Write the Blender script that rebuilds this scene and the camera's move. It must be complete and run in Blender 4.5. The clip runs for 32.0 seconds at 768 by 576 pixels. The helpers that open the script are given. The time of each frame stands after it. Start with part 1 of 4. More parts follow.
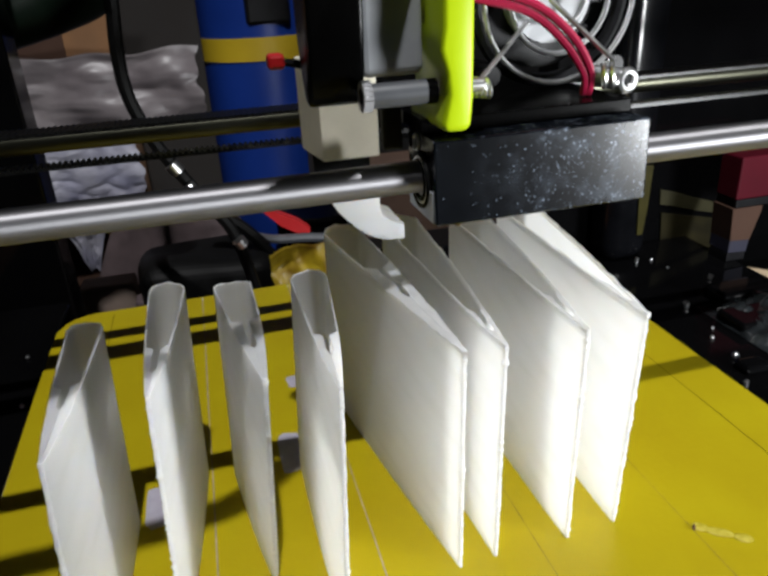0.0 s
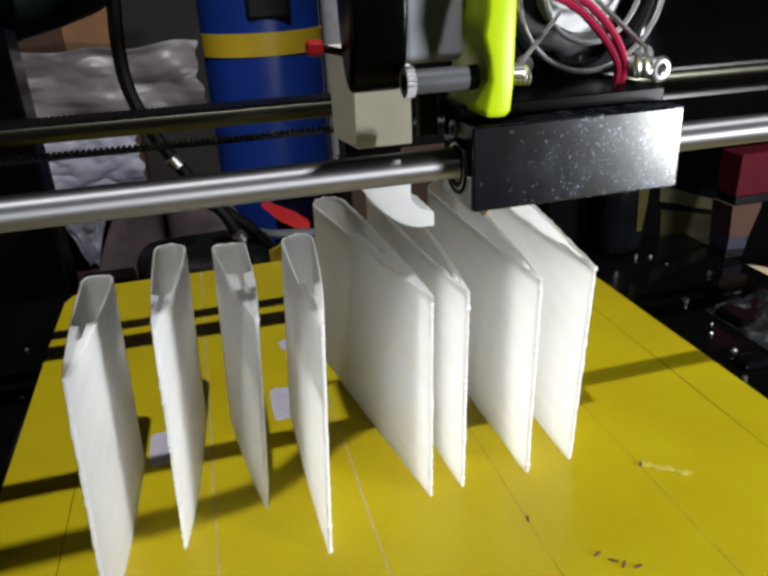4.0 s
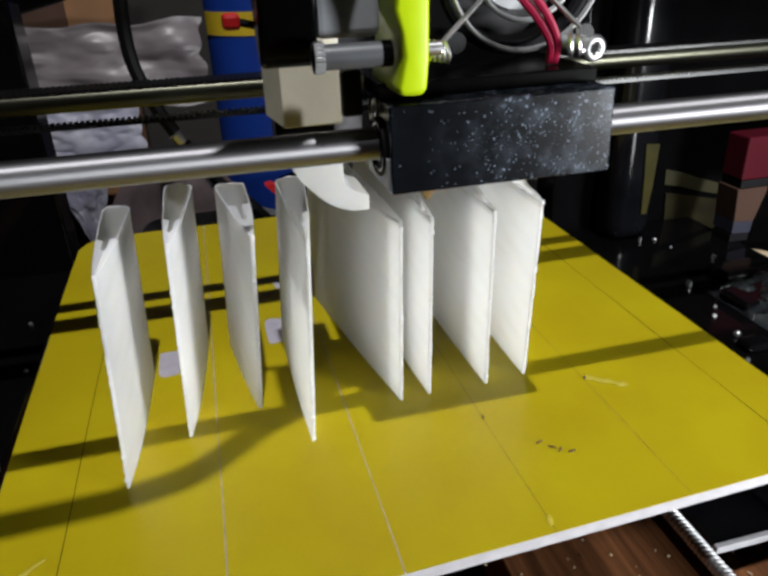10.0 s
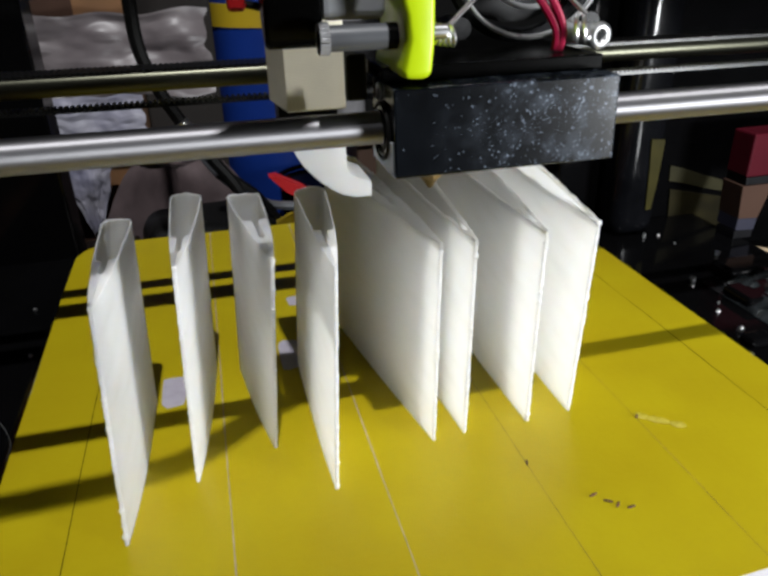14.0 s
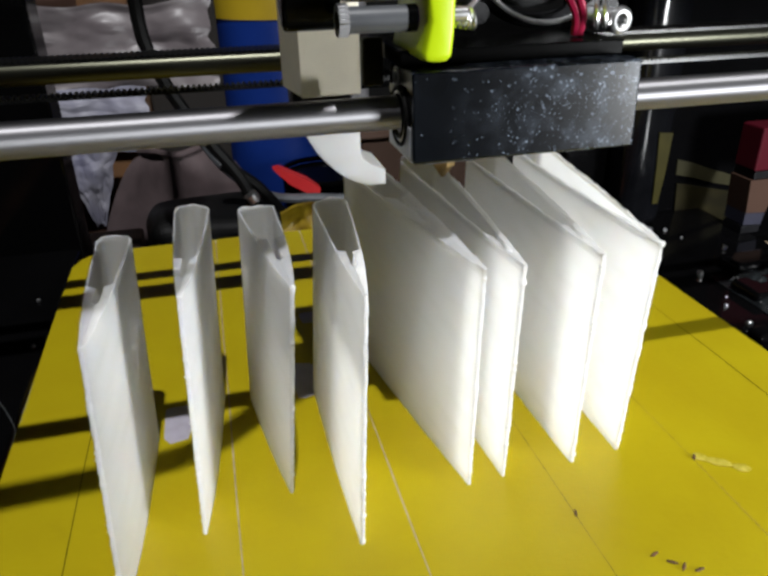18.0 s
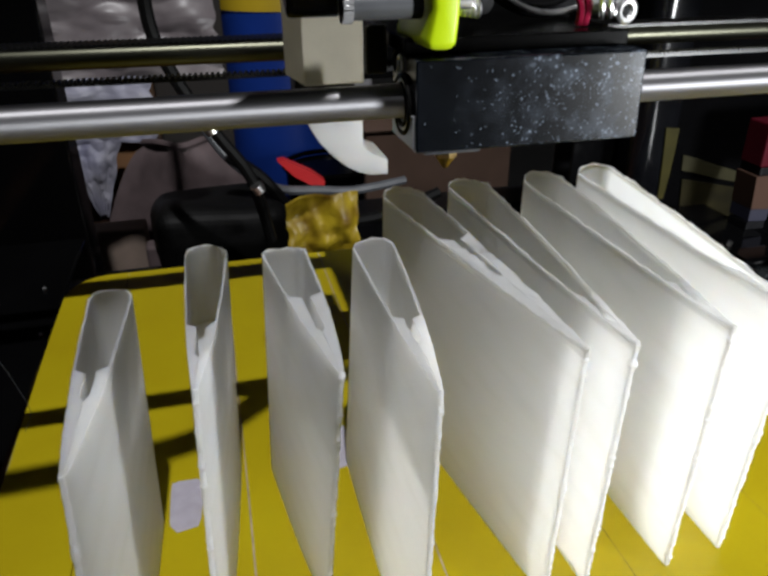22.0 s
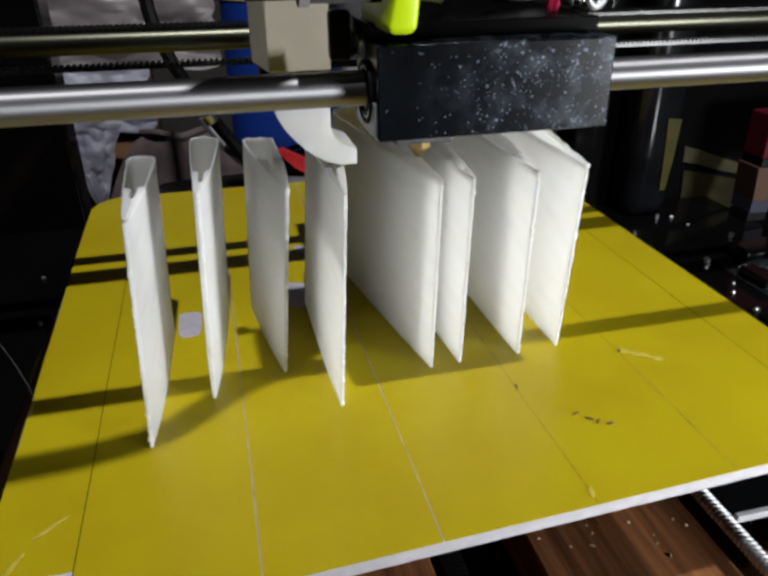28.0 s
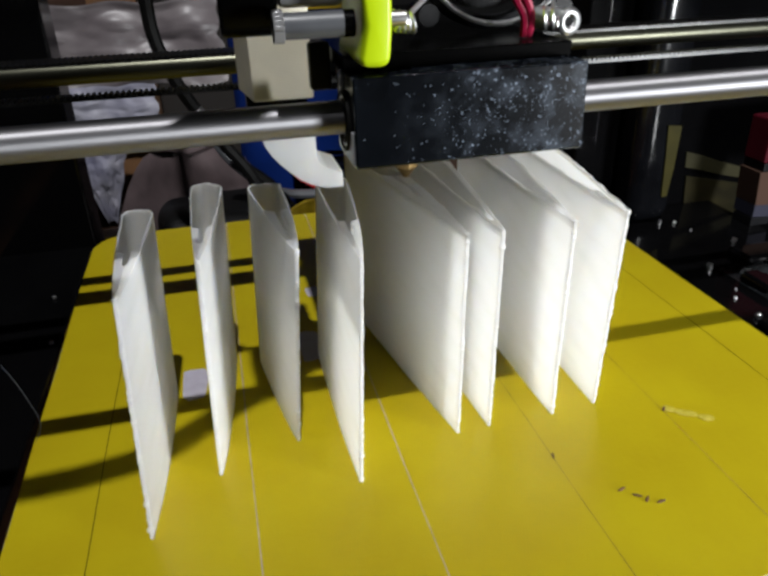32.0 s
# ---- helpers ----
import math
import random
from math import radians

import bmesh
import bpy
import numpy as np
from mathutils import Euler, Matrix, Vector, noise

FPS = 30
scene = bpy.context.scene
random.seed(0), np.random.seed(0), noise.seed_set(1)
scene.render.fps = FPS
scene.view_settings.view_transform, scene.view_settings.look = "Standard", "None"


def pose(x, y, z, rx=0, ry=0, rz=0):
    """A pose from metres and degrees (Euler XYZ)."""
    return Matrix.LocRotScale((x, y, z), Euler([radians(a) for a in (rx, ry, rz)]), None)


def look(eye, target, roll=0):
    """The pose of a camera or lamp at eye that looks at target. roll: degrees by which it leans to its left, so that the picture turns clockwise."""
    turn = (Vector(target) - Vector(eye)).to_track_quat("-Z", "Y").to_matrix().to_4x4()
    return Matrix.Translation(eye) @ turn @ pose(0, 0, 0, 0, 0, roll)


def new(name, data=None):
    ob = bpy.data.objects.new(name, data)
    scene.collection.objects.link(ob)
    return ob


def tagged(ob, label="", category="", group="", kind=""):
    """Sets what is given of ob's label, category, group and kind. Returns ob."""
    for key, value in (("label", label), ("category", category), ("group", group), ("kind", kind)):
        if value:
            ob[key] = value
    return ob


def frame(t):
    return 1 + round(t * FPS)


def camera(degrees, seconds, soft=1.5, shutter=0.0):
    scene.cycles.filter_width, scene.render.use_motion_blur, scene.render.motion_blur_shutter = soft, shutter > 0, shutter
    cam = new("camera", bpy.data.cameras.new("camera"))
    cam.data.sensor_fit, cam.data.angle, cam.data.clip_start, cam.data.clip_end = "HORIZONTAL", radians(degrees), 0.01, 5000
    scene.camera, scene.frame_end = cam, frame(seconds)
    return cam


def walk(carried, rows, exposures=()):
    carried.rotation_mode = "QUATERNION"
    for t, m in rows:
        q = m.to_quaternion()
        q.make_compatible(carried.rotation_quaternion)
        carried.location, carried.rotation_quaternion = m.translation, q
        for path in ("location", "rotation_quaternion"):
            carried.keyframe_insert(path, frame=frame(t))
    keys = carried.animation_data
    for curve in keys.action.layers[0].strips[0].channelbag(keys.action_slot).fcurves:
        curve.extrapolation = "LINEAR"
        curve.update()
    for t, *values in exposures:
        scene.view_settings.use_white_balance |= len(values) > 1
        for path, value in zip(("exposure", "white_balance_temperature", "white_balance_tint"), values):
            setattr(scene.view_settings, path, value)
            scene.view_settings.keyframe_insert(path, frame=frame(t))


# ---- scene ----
cam = camera(59.31, 32.0, soft=3.0)

# seconds, place in centimetres, yaw, pitch, roll
PATH = [
    (0, -8.27, -15.52, 15.31, -13.78, -24.88, -3.14), (0.5, -8.21, -15.56, 15.35, -13.71, -24.86, -3.25), (1, -8.14, -15.65, 15.40, -13.64, -24.83, -3.23),
    (1.5, -8.23, -15.41, 15.19, -13.77, -25.14, -3.11), (2, -8.19, -15.46, 15.26, -13.87, -25.19, -3.33), (2.5, -8.30, -15.50, 15.15, -13.95, -25.24, -2.88),
    (3, -8.34, -15.58, 15.12, -13.96, -24.99, -2.75), (3.5, -8.35, -15.61, 15.14, -13.95, -24.96, -2.78), (5.5, -8.58, -15.49, 14.95, -13.88, -25.60, -2.51),
    (6, -8.58, -15.45, 14.89, -13.96, -25.63, -2.30), (6.5, -8.61, -15.56, 14.90, -13.94, -25.55, -2.32), (7, -8.68, -15.54, 14.78, -13.96, -25.81, -2.02),
    (7.5, -8.62, -15.41, 14.76, -13.93, -26.12, -2.08), (8, -8.58, -15.37, 14.80, -13.88, -26.20, -2.22), (8.5, -8.59, -15.43, 14.81, -13.89, -26.11, -2.17),
    (9, -8.66, -15.41, 14.75, -13.78, -26.20, -2.12), (9.5, -8.69, -15.50, 14.71, -13.83, -26.33, -1.91), (10, -8.67, -15.65, 14.81, -13.89, -26.34, -2.13),
    (10.5, -8.78, -15.57, 14.68, -13.92, -26.35, -1.90), (11, -8.83, -15.68, 14.70, -13.81, -26.22, -2.02), (11.5, -8.83, -15.40, 14.55, -13.85, -26.38, -1.84),
    (12, -8.98, -15.43, 14.47, -13.73, -26.64, -1.55), (12.5, -9.03, -15.47, 14.50, -13.80, -26.72, -1.52), (13, -9.00, -15.45, 14.44, -13.79, -26.71, -1.39),
    (13.5, -8.95, -15.40, 14.40, -13.86, -26.76, -1.32), (14, -9.01, -15.74, 14.51, -13.96, -26.59, -1.33), (14.5, -8.94, -15.71, 14.53, -13.82, -26.64, -1.49),
    (16.5, -9.09, -15.82, 14.49, -13.80, -26.62, -1.33), (17, -9.17, -15.74, 14.40, -13.98, -26.69, -1.13), (17.5, -9.22, -15.55, 14.25, -13.83, -27.01, -1.02),
    (18, -9.19, -15.53, 14.22, -13.82, -26.94, -1.09), (18.5, -9.23, -15.67, 14.31, -13.78, -26.77, -1.10), (19, -9.32, -15.66, 14.24, -13.78, -26.67, -0.97),
    (19.5, -9.32, -15.52, 14.21, -13.81, -26.82, -1.00), (20, -9.33, -15.51, 14.17, -13.73, -26.97, -0.92), (20.5, -9.32, -15.47, 14.20, -13.73, -27.16, -0.95),
    (21, -9.46, -15.55, 14.07, -13.67, -27.25, -0.66), (21.5, -9.49, -15.59, 14.09, -13.63, -27.13, -0.77), (22, -9.58, -15.53, 14.06, -13.89, -27.34, -0.49),
    (22.5, -9.55, -15.50, 14.11, -13.92, -27.41, -0.63), (23, -9.57, -15.68, 14.09, -13.73, -27.43, -0.60), (23.5, -9.53, -15.85, 14.18, -13.81, -27.33, -0.77),
    (24, -9.57, -15.80, 14.08, -13.77, -27.33, -0.75), (24.5, -9.68, -15.60, 13.87, -13.68, -27.46, -0.47), (26.5, -9.48, -15.04, 13.92, -13.88, -28.01, -0.73),
    (27, -9.59, -15.22, 13.84, -13.89, -27.94, -0.44), (27.5, -9.69, -15.31, 13.81, -13.90, -27.88, -0.37), (28, -9.79, -15.40, 13.85, -14.15, -27.93, -0.24),
    (28.5, -9.74, -15.52, 13.92, -14.16, -27.74, -0.46), (29, -9.66, -15.40, 13.85, -13.90, -27.96, -0.55), (29.5, -9.57, -15.31, 13.88, -13.88, -27.93, -0.71),
    (30, -9.59, -15.40, 13.95, -14.07, -27.87, -0.67), (30.5, -9.52, -15.48, 14.01, -13.74, -27.91, -0.90), (31, -9.59, -15.77, 14.14, -13.03, -27.77, -1.25),
    (31.5, -9.62, -15.80, 14.20, -13.27, -27.66, -1.17), (32, -9.37, -15.78, 14.43, -13.01, -27.44, -1.85),
]
# seconds, way of the bed along y and of the carriage along x, in centimetres
TRAVEL = [
    (0, -5.98, 3.03), (0.5, -3.73, 3.19), (1, -1.42, 3.38), (1.5, 0.97, 3.60), (2, 0.42, 3.77), (2.5, -2.71, 4.08),
    (3, -2.88, 4.07), (3.5, -2.87, 4.08), (5.5, -7.16, 3.48), (6, -7.68, 3.53), (6.5, -7.57, 4.55), (7, -7.63, 4.59),
    (7.5, -8.74, 4.70), (8, -8.77, 4.64), (8.5, -8.80, 3.98), (9, -6.76, 3.48), (9.5, 0.77, 1.56), (10, 0.54, 1.54),
    (10.5, -1.76, 1.90), (11, -4.05, 2.25), (11.5, -6.25, 2.49), (12, -8.47, 2.08), (12.5, -9.51, 1.23), (13, -7.24, 1.12),
    (13.5, -4.85, 1.20), (14, -2.57, 1.30), (14.5, -0.27, 1.35), (16.5, -1.51, 1.37), (17, -1.52, 1.82), (17.5, -1.53, 1.84),
    (18, -5.06, 1.46), (18.5, -5.18, 1.42), (19, -5.17, 2.40), (19.5, -5.13, 2.38), (20, -6.52, 2.43), (20.5, -6.60, 2.34),
    (21, -6.63, 1.28), (21.5, -7.90, 1.26), (22, -9.40, 1.13), (22.5, -8.24, 1.09), (23, -0.11, 0.48), (23.5, 0.78, 0.42),
    (24, -1.64, 0.53), (24.5, -3.90, 0.61), (26.5, -6.49, -0.93), (27, -4.42, -0.66), (27.5, -2.33, -0.31), (28, -0.00, 0.00),
    (28.5, 1.24, 0.32), (29, -2.12, -0.03), (29.5, -2.12, -0.05), (30, -2.17, 0.31), (30.5, -2.72, 0.40), (31, -2.85, 0.40),
    (31.5, -2.77, -0.17), (32, -3.00, -0.27),
]


def glance(x, y, z, yaw, pitch, roll):
    a, p = radians(yaw), radians(pitch)
    eye = Vector((x, y, z)) * 0.01
    return look(eye, eye + Vector((-math.sin(a) * math.cos(p), math.cos(a) * math.cos(p), math.sin(p))), roll)


walk(cam, [(t, glance(*r)) for t, *r in PATH],
     [(0, 0.02), (1, 0.05), (3, 0.03), (6, 0.0), (8, -0.03), (9, 0.0), (10, 0.03), (12, -0.04), (14, 0.06), (17, 0.12), (20, 0.0), (22, -0.08), (23, 0.0), (24, 0.07), (27, -0.05), (28, -0.01), (29, 0.08), (30, 0.04), (32, 0.02)])

# ---- light: one bright ceiling lamp, a little in front of the machine, in a dim room ----
K = 0.01
LAMP = Vector((-0.04, -0.74, 2.28))
lamp = new("ceiling_lamp_light", bpy.data.lights.new("ceiling_lamp_light", "AREA"))
lamp.data.shape, lamp.data.size, lamp.data.energy, lamp.data.color = "DISK", 0.05, 51.0, (0.985, 0.985, 1.0)
lamp.matrix_world = look(LAMP, (-0.04, 0.06, 0.0))
# a small bright work lamp stands low, in front and to the right of the bed
SIDE = Vector((0.348, -0.318, 0.064))
side = new("work_lamp_light", bpy.data.lights.new("work_lamp_light", "SPOT"))
side.data.shadow_soft_size, side.data.energy, side.data.color = 0.055, 17.0, (0.95, 0.98, 1.0)
side.data.spot_size, side.data.spot_blend = radians(83), 0.12
side.matrix_world = look(SIDE, SIDE + Vector((-math.cos(radians(70.5)), math.sin(radians(70.5)), 0.02)))
world = bpy.data.worlds.new("room_air")
world.use_nodes = True
scene.world = world
world.node_tree.nodes["Background"].inputs[0].default_value = (0.55, 0.60, 0.70, 1)
world.node_tree.nodes["Background"].inputs[1].default_value = 0.003
scene.view_settings.exposure = 0.0


# ---- materials ----
def material(name, base, rough=0.5, metal=0.0, vary=0.12, scale=60.0, bump=0.0, fine=900.0, sss=0.0, coat=0.0, stretch=(1, 1, 1), spec=0.5, second=None):
    m = bpy.data.materials.new(name)
    m.use_nodes = True
    nt = m.node_tree
    p = nt.nodes["Principled BSDF"]
    tc = nt.nodes.new("ShaderNodeTexCoord")
    mp = nt.nodes.new("ShaderNodeMapping")
    mp.inputs["Scale"].default_value = stretch
    nt.links.new(tc.outputs["Object"], mp.inputs["Vector"])
    n1 = nt.nodes.new("ShaderNodeTexNoise")
    n1.inputs["Scale"].default_value, n1.inputs["Detail"].default_value = scale, 5
    n2 = nt.nodes.new("ShaderNodeTexNoise")
    n2.inputs["Scale"].default_value, n2.inputs["Detail"].default_value = fine, 3
    for n in (n1, n2):
        nt.links.new(mp.outputs["Vector"], n.inputs["Vector"])
    ramp = nt.nodes.new("ShaderNodeValToRGB")
    lo = second or [c * (1 - vary) for c in base]
    hi = [min(1, c * (1 + vary)) for c in base]
    ramp.color_ramp.elements[0].position, ramp.color_ramp.elements[1].position = 0.3, 0.7
    ramp.color_ramp.elements[0].color, ramp.color_ramp.elements[1].color = (*lo, 1), (*hi, 1)
    nt.links.new(n1.outputs["Fac"], ramp.inputs["Fac"])
    nt.links.new(ramp.outputs["Color"], p.inputs["Base Color"])
    mr = nt.nodes.new("ShaderNodeMapRange")
    mr.inputs["To Min"].default_value, mr.inputs["To Max"].default_value = max(0.02, rough - 0.12 * rough), min(1, rough + 0.2 * rough)
    nt.links.new(n1.outputs["Fac"], mr.inputs["Value"])
    nt.links.new(mr.outputs["Result"], p.inputs["Roughness"])
    p.inputs["Metallic"].default_value = metal
    p.inputs["Specular IOR Level"].default_value = spec
    p.inputs["Coat Weight"].default_value = coat
    if sss:
        p.inputs["Subsurface Weight"].default_value = sss
        p.inputs["Subsurface Radius"].default_value = (1, 0.9, 0.75)
        p.inputs["Subsurface Scale"].default_value = 0.004 if sss == 1.0 else 0.003
    if bump:
        b = nt.nodes.new("ShaderNodeBump")
        b.inputs["Strength"].default_value, b.inputs["Distance"].default_value = bump, 0.0004
        nt.links.new(n2.outputs["Fac"], b.inputs["Height"])
        nt.links.new(b.outputs["Normal"], p.inputs["Normal"])
    return m


def layered(m, pitch=0.0004, depth=0.6):
    """Adds the fine level ridges of printed layers to a material."""
    nt = m.node_tree
    p = nt.nodes["Principled BSDF"]
    tc = nt.nodes.new("ShaderNodeTexCoord")
    w = nt.nodes.new("ShaderNodeTexWave")
    w.bands_direction, w.wave_profile = "Z", "SIN"
    w.inputs["Scale"].default_value = 0.314 / pitch
    w.inputs["Distortion"].default_value, w.inputs["Detail"].default_value = 0.6, 1
    nt.links.new(tc.outputs["Object"], w.inputs["Vector"])
    b = nt.nodes.new("ShaderNodeBump")
    b.inputs["Strength"].default_value, b.inputs["Distance"].default_value = depth, 0.0001
    nt.links.new(w.outputs["Fac"], b.inputs["Height"])
    nt.links.new(b.outputs["Normal"], p.inputs["Normal"])
    return m


def translucent(m, share, tint):
    """Lets part of the light through, as thin plastic walls do."""
    nt = m.node_tree
    p = nt.nodes["Principled BSDF"]
    tr = nt.nodes.new("ShaderNodeBsdfTranslucent")
    even = nt.nodes.new("ShaderNodeMixRGB")
    even.blend_type, even.use_clamp = "DIVIDE", True
    even.inputs[0].default_value, even.inputs[2].default_value = 1.0, (*tint, 1)
    nt.links.new(p.inputs["Base Color"].links[0].from_socket, even.inputs[1])
    nt.links.new(even.outputs[0], tr.inputs["Color"])
    mix = nt.nodes.new("ShaderNodeMixShader")
    mix.inputs[0].default_value = share
    nt.links.new(p.outputs[0], mix.inputs[1])
    nt.links.new(tr.outputs[0], mix.inputs[2])
    nt.links.new(mix.outputs[0], nt.nodes["Material Output"].inputs["Surface"])
    return m


def ribbed(m, amount=0.06):
    """Slanting ribs of the infill, faintly seen through the thin printed walls."""
    nt = m.node_tree
    p = nt.nodes["Principled BSDF"]
    old = p.inputs["Base Color"].links[0].from_socket
    tc = nt.nodes.new("ShaderNodeTexCoord")
    mp = nt.nodes.new("ShaderNodeMapping")
    mp.inputs["Rotation"].default_value = (radians(-20), 0, 0)
    nt.links.new(tc.outputs["Object"], mp.inputs["Vector"])
    w = nt.nodes.new("ShaderNodeTexWave")
    w.bands_direction, w.wave_profile = "Z", "SIN"
    w.inputs["Scale"].default_value, w.inputs["Distortion"].default_value = 34.0, 1.2
    w.inputs["Detail"].default_value, w.inputs["Detail Scale"].default_value = 2, 60.0
    nt.links.new(mp.outputs["Vector"], w.inputs["Vector"])
    mr = nt.nodes.new("ShaderNodeMapRange")
    mr.inputs["To Min"].default_value, mr.inputs["To Max"].default_value = 1 - amount, 1.0
    nt.links.new(w.outputs["Fac"], mr.inputs["Value"])
    mix = nt.nodes.new("ShaderNodeMixRGB")
    mix.blend_type = "MULTIPLY"
    mix.inputs[0].default_value = 1.0
    nt.links.new(old, mix.inputs[1])
    nt.links.new(mr.outputs["Result"], mix.inputs[2])
    nt.links.new(mix.outputs[0], p.inputs["Base Color"])
    return m


WHITE = translucent(ribbed(layered(material("white_pla", (0.92, 0.92, 0.92), 0.42, vary=0.04, scale=90, stretch=(0.22, 0.22, 2.0), sss=1.0), depth=0.5), 0.035), 0.54, (0.89, 0.89, 0.90))
YELLOW = material("yellow_tape", (0.350, 0.284, 0.0045), 0.34, vary=0.07, scale=22, bump=0.15, fine=500, second=(0.325, 0.248, 0.0045), spec=0.3)
YELLOW_OLD = material("worn_yellow_tape", (0.34, 0.25, 0.010), 0.4, vary=0.15, scale=45, bump=0.4, second=(0.10, 0.05, 0.004))
BOARD = material("white_board_edge", (0.46, 0.45, 0.47), 0.6, vary=0.10, scale=200, bump=0.2)
LILAC = material("bare_board", (0.36, 0.34, 0.40), 0.55, vary=0.1, scale=200)
def ground(m):
    """Fine grinding marks round a rod, which draw its highlights out along it."""
    nt = m.node_tree
    p = nt.nodes["Principled BSDF"]
    tan = nt.nodes.new("ShaderNodeTangent")
    tan.direction_type, tan.axis = "RADIAL", "X"
    nt.links.new(tan.outputs[0], p.inputs["Tangent"])
    p.inputs["Anisotropic"].default_value, p.inputs["Anisotropic Rotation"].default_value = 0.85, 0.25
    return m


STEEL = ground(material("ground_steel", (0.36, 0.355, 0.37), 0.58, 1.0, vary=0.08, scale=60, bump=0.05, stretch=(0.05, 1, 1)))
THREAD = material("threaded_steel", (0.38, 0.38, 0.39), 0.42, 1.0, vary=0.08, scale=60)
# rear rod's steel, its colour darkened to stand for the shade on it
SHADED_STEEL = material("shaded_steel", (0.065, 0.065, 0.048), 0.34, 1.0, vary=0.15, scale=60, stretch=(0.05, 1, 1))
BLACK = material("black_plastic", (0.005, 0.005, 0.006), 0.42, vary=0.3, scale=90, bump=0.15, spec=0.2)
GLOSS = material("black_acrylic", (0.002, 0.002, 0.0022), 0.10, vary=0.2, scale=30, spec=0.16)
SMOKED = material("smoked_acrylic", (0.003, 0.0032, 0.004), 0.16, vary=0.3, scale=40, spec=0.35)
PITCH = material("deep_black_plastic", (0.0012, 0.0012, 0.0012), 0.22, vary=0.2, spec=0.05)
RUBBER = material("black_rubber", (0.004, 0.004, 0.004), 0.5, vary=0.3, scale=400, spec=0.08)
BELT = material("belt_rubber", (0.004, 0.004, 0.004), 0.34, vary=0.3, scale=400, spec=0.35)
LIME = material("lime_plastic", (0.42, 0.57, 0.006), 0.3, vary=0.08, scale=60, spec=0.2)
GREY = material("grey_plastic", (0.065, 0.068, 0.075), 0.4, vary=0.15, scale=90)
PALE = material("pale_plastic", (0.42, 0.42, 0.44), 0.45, vary=0.12, scale=80)
SLATE = material("pale_grey_plastic", (0.30, 0.31, 0.33), 0.35, vary=0.15, scale=60)
BEIGE = layered(material("cream_pla", (0.80, 0.76, 0.62), 0.45, vary=0.08, scale=70))
BRASS = material("brass", (0.60, 0.42, 0.18), 0.3, 1.0, vary=0.2, scale=200)
CHROME = material("zinc_screw", (0.72, 0.72, 0.72), 0.32, 1.0, vary=0.1, scale=200)
RED = material("red_plastic", (0.42, 0.012, 0.014), 0.35, vary=0.1)
CRIMSON = material("red_wire", (0.30, 0.006, 0.04), 0.35, vary=0.1)
BLUE = material("blue_plastic", (0.006, 0.028, 0.19), 0.35, vary=0.15, scale=12)
BAND = material("yellow_band", (0.42, 0.29, 0.012), 0.45, vary=0.1, scale=20)
ROSE_CARD = material("rose_cardboard", (0.10, 0.064, 0.048), 0.7, vary=0.2, scale=12, bump=0.2, spec=0.12)
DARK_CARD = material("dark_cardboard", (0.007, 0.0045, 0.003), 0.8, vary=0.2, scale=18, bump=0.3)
CARD = material("cardboard", (0.18, 0.088, 0.036), 0.8, vary=0.2, scale=18, bump=0.3)
BAGM = material("cloudy_plastic_bag", (0.135, 0.120, 0.122), 0.40, vary=0.3, scale=22, bump=0.2, fine=90, second=(0.10, 0.085, 0.09))
BAG_WHITE = material("white_plastic_bag", (0.29, 0.285, 0.32), 0.4, vary=0.2, scale=25, bump=0.12, fine=80, second=(0.15, 0.15, 0.22))
WOOD = material("brown_wood", (0.21, 0.085, 0.032), 0.6, vary=0.35, scale=55, bump=0.9, fine=200, stretch=(2.4, 0.16, 2.4), second=(0.035, 0.011, 0.004), spec=0.2)
MAUVE = material("mauve_paper", (0.095, 0.072, 0.074), 0.5, vary=0.3, scale=30, bump=0.2, fine=120, spec=0.12)
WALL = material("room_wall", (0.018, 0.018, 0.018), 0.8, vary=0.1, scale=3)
PINK = material("pink_card", (0.055, 0.030, 0.021), 0.7, vary=0.15, scale=20, spec=0.12)
FOIL = material("black_foil", (0.010, 0.012, 0.013), 0.26, vary=0.4, scale=80, bump=0.5, fine=200, spec=0.6)
RED_CARD = material("dark_red_card", (0.055, 0.002, 0.007), 0.6, vary=0.15, scale=40, spec=0.12)
OLIVE = material("olive_strip", (0.024, 0.022, 0.010), 0.6, vary=0.2, spec=0.12)
SMEAR = material("pale_smear", (0.37, 0.31, 0.045), 0.5, vary=0.3, scale=400, second=(0.33, 0.27, 0.01))
PALE_SEAM = material("dusty_seam", (0.30, 0.23, 0.17), 0.7, vary=0.4, scale=150)
BROWN_SEAM = material("brown_seam", (0.20, 0.145, 0.012), 0.6, vary=0.5, scale=90, second=(0.05, 0.03, 0.006))
CRUMB = material("brown_crumb", (0.07, 0.03, 0.01), 0.7, vary=0.4, scale=300)
DARK_BENCH = material("black_paint", (0.004, 0.004, 0.004), 0.6, vary=0.3, scale=20, spec=0.1)
CHIP = material("filament_chip", (0.62, 0.50, 0.34), 0.45, vary=0.1)


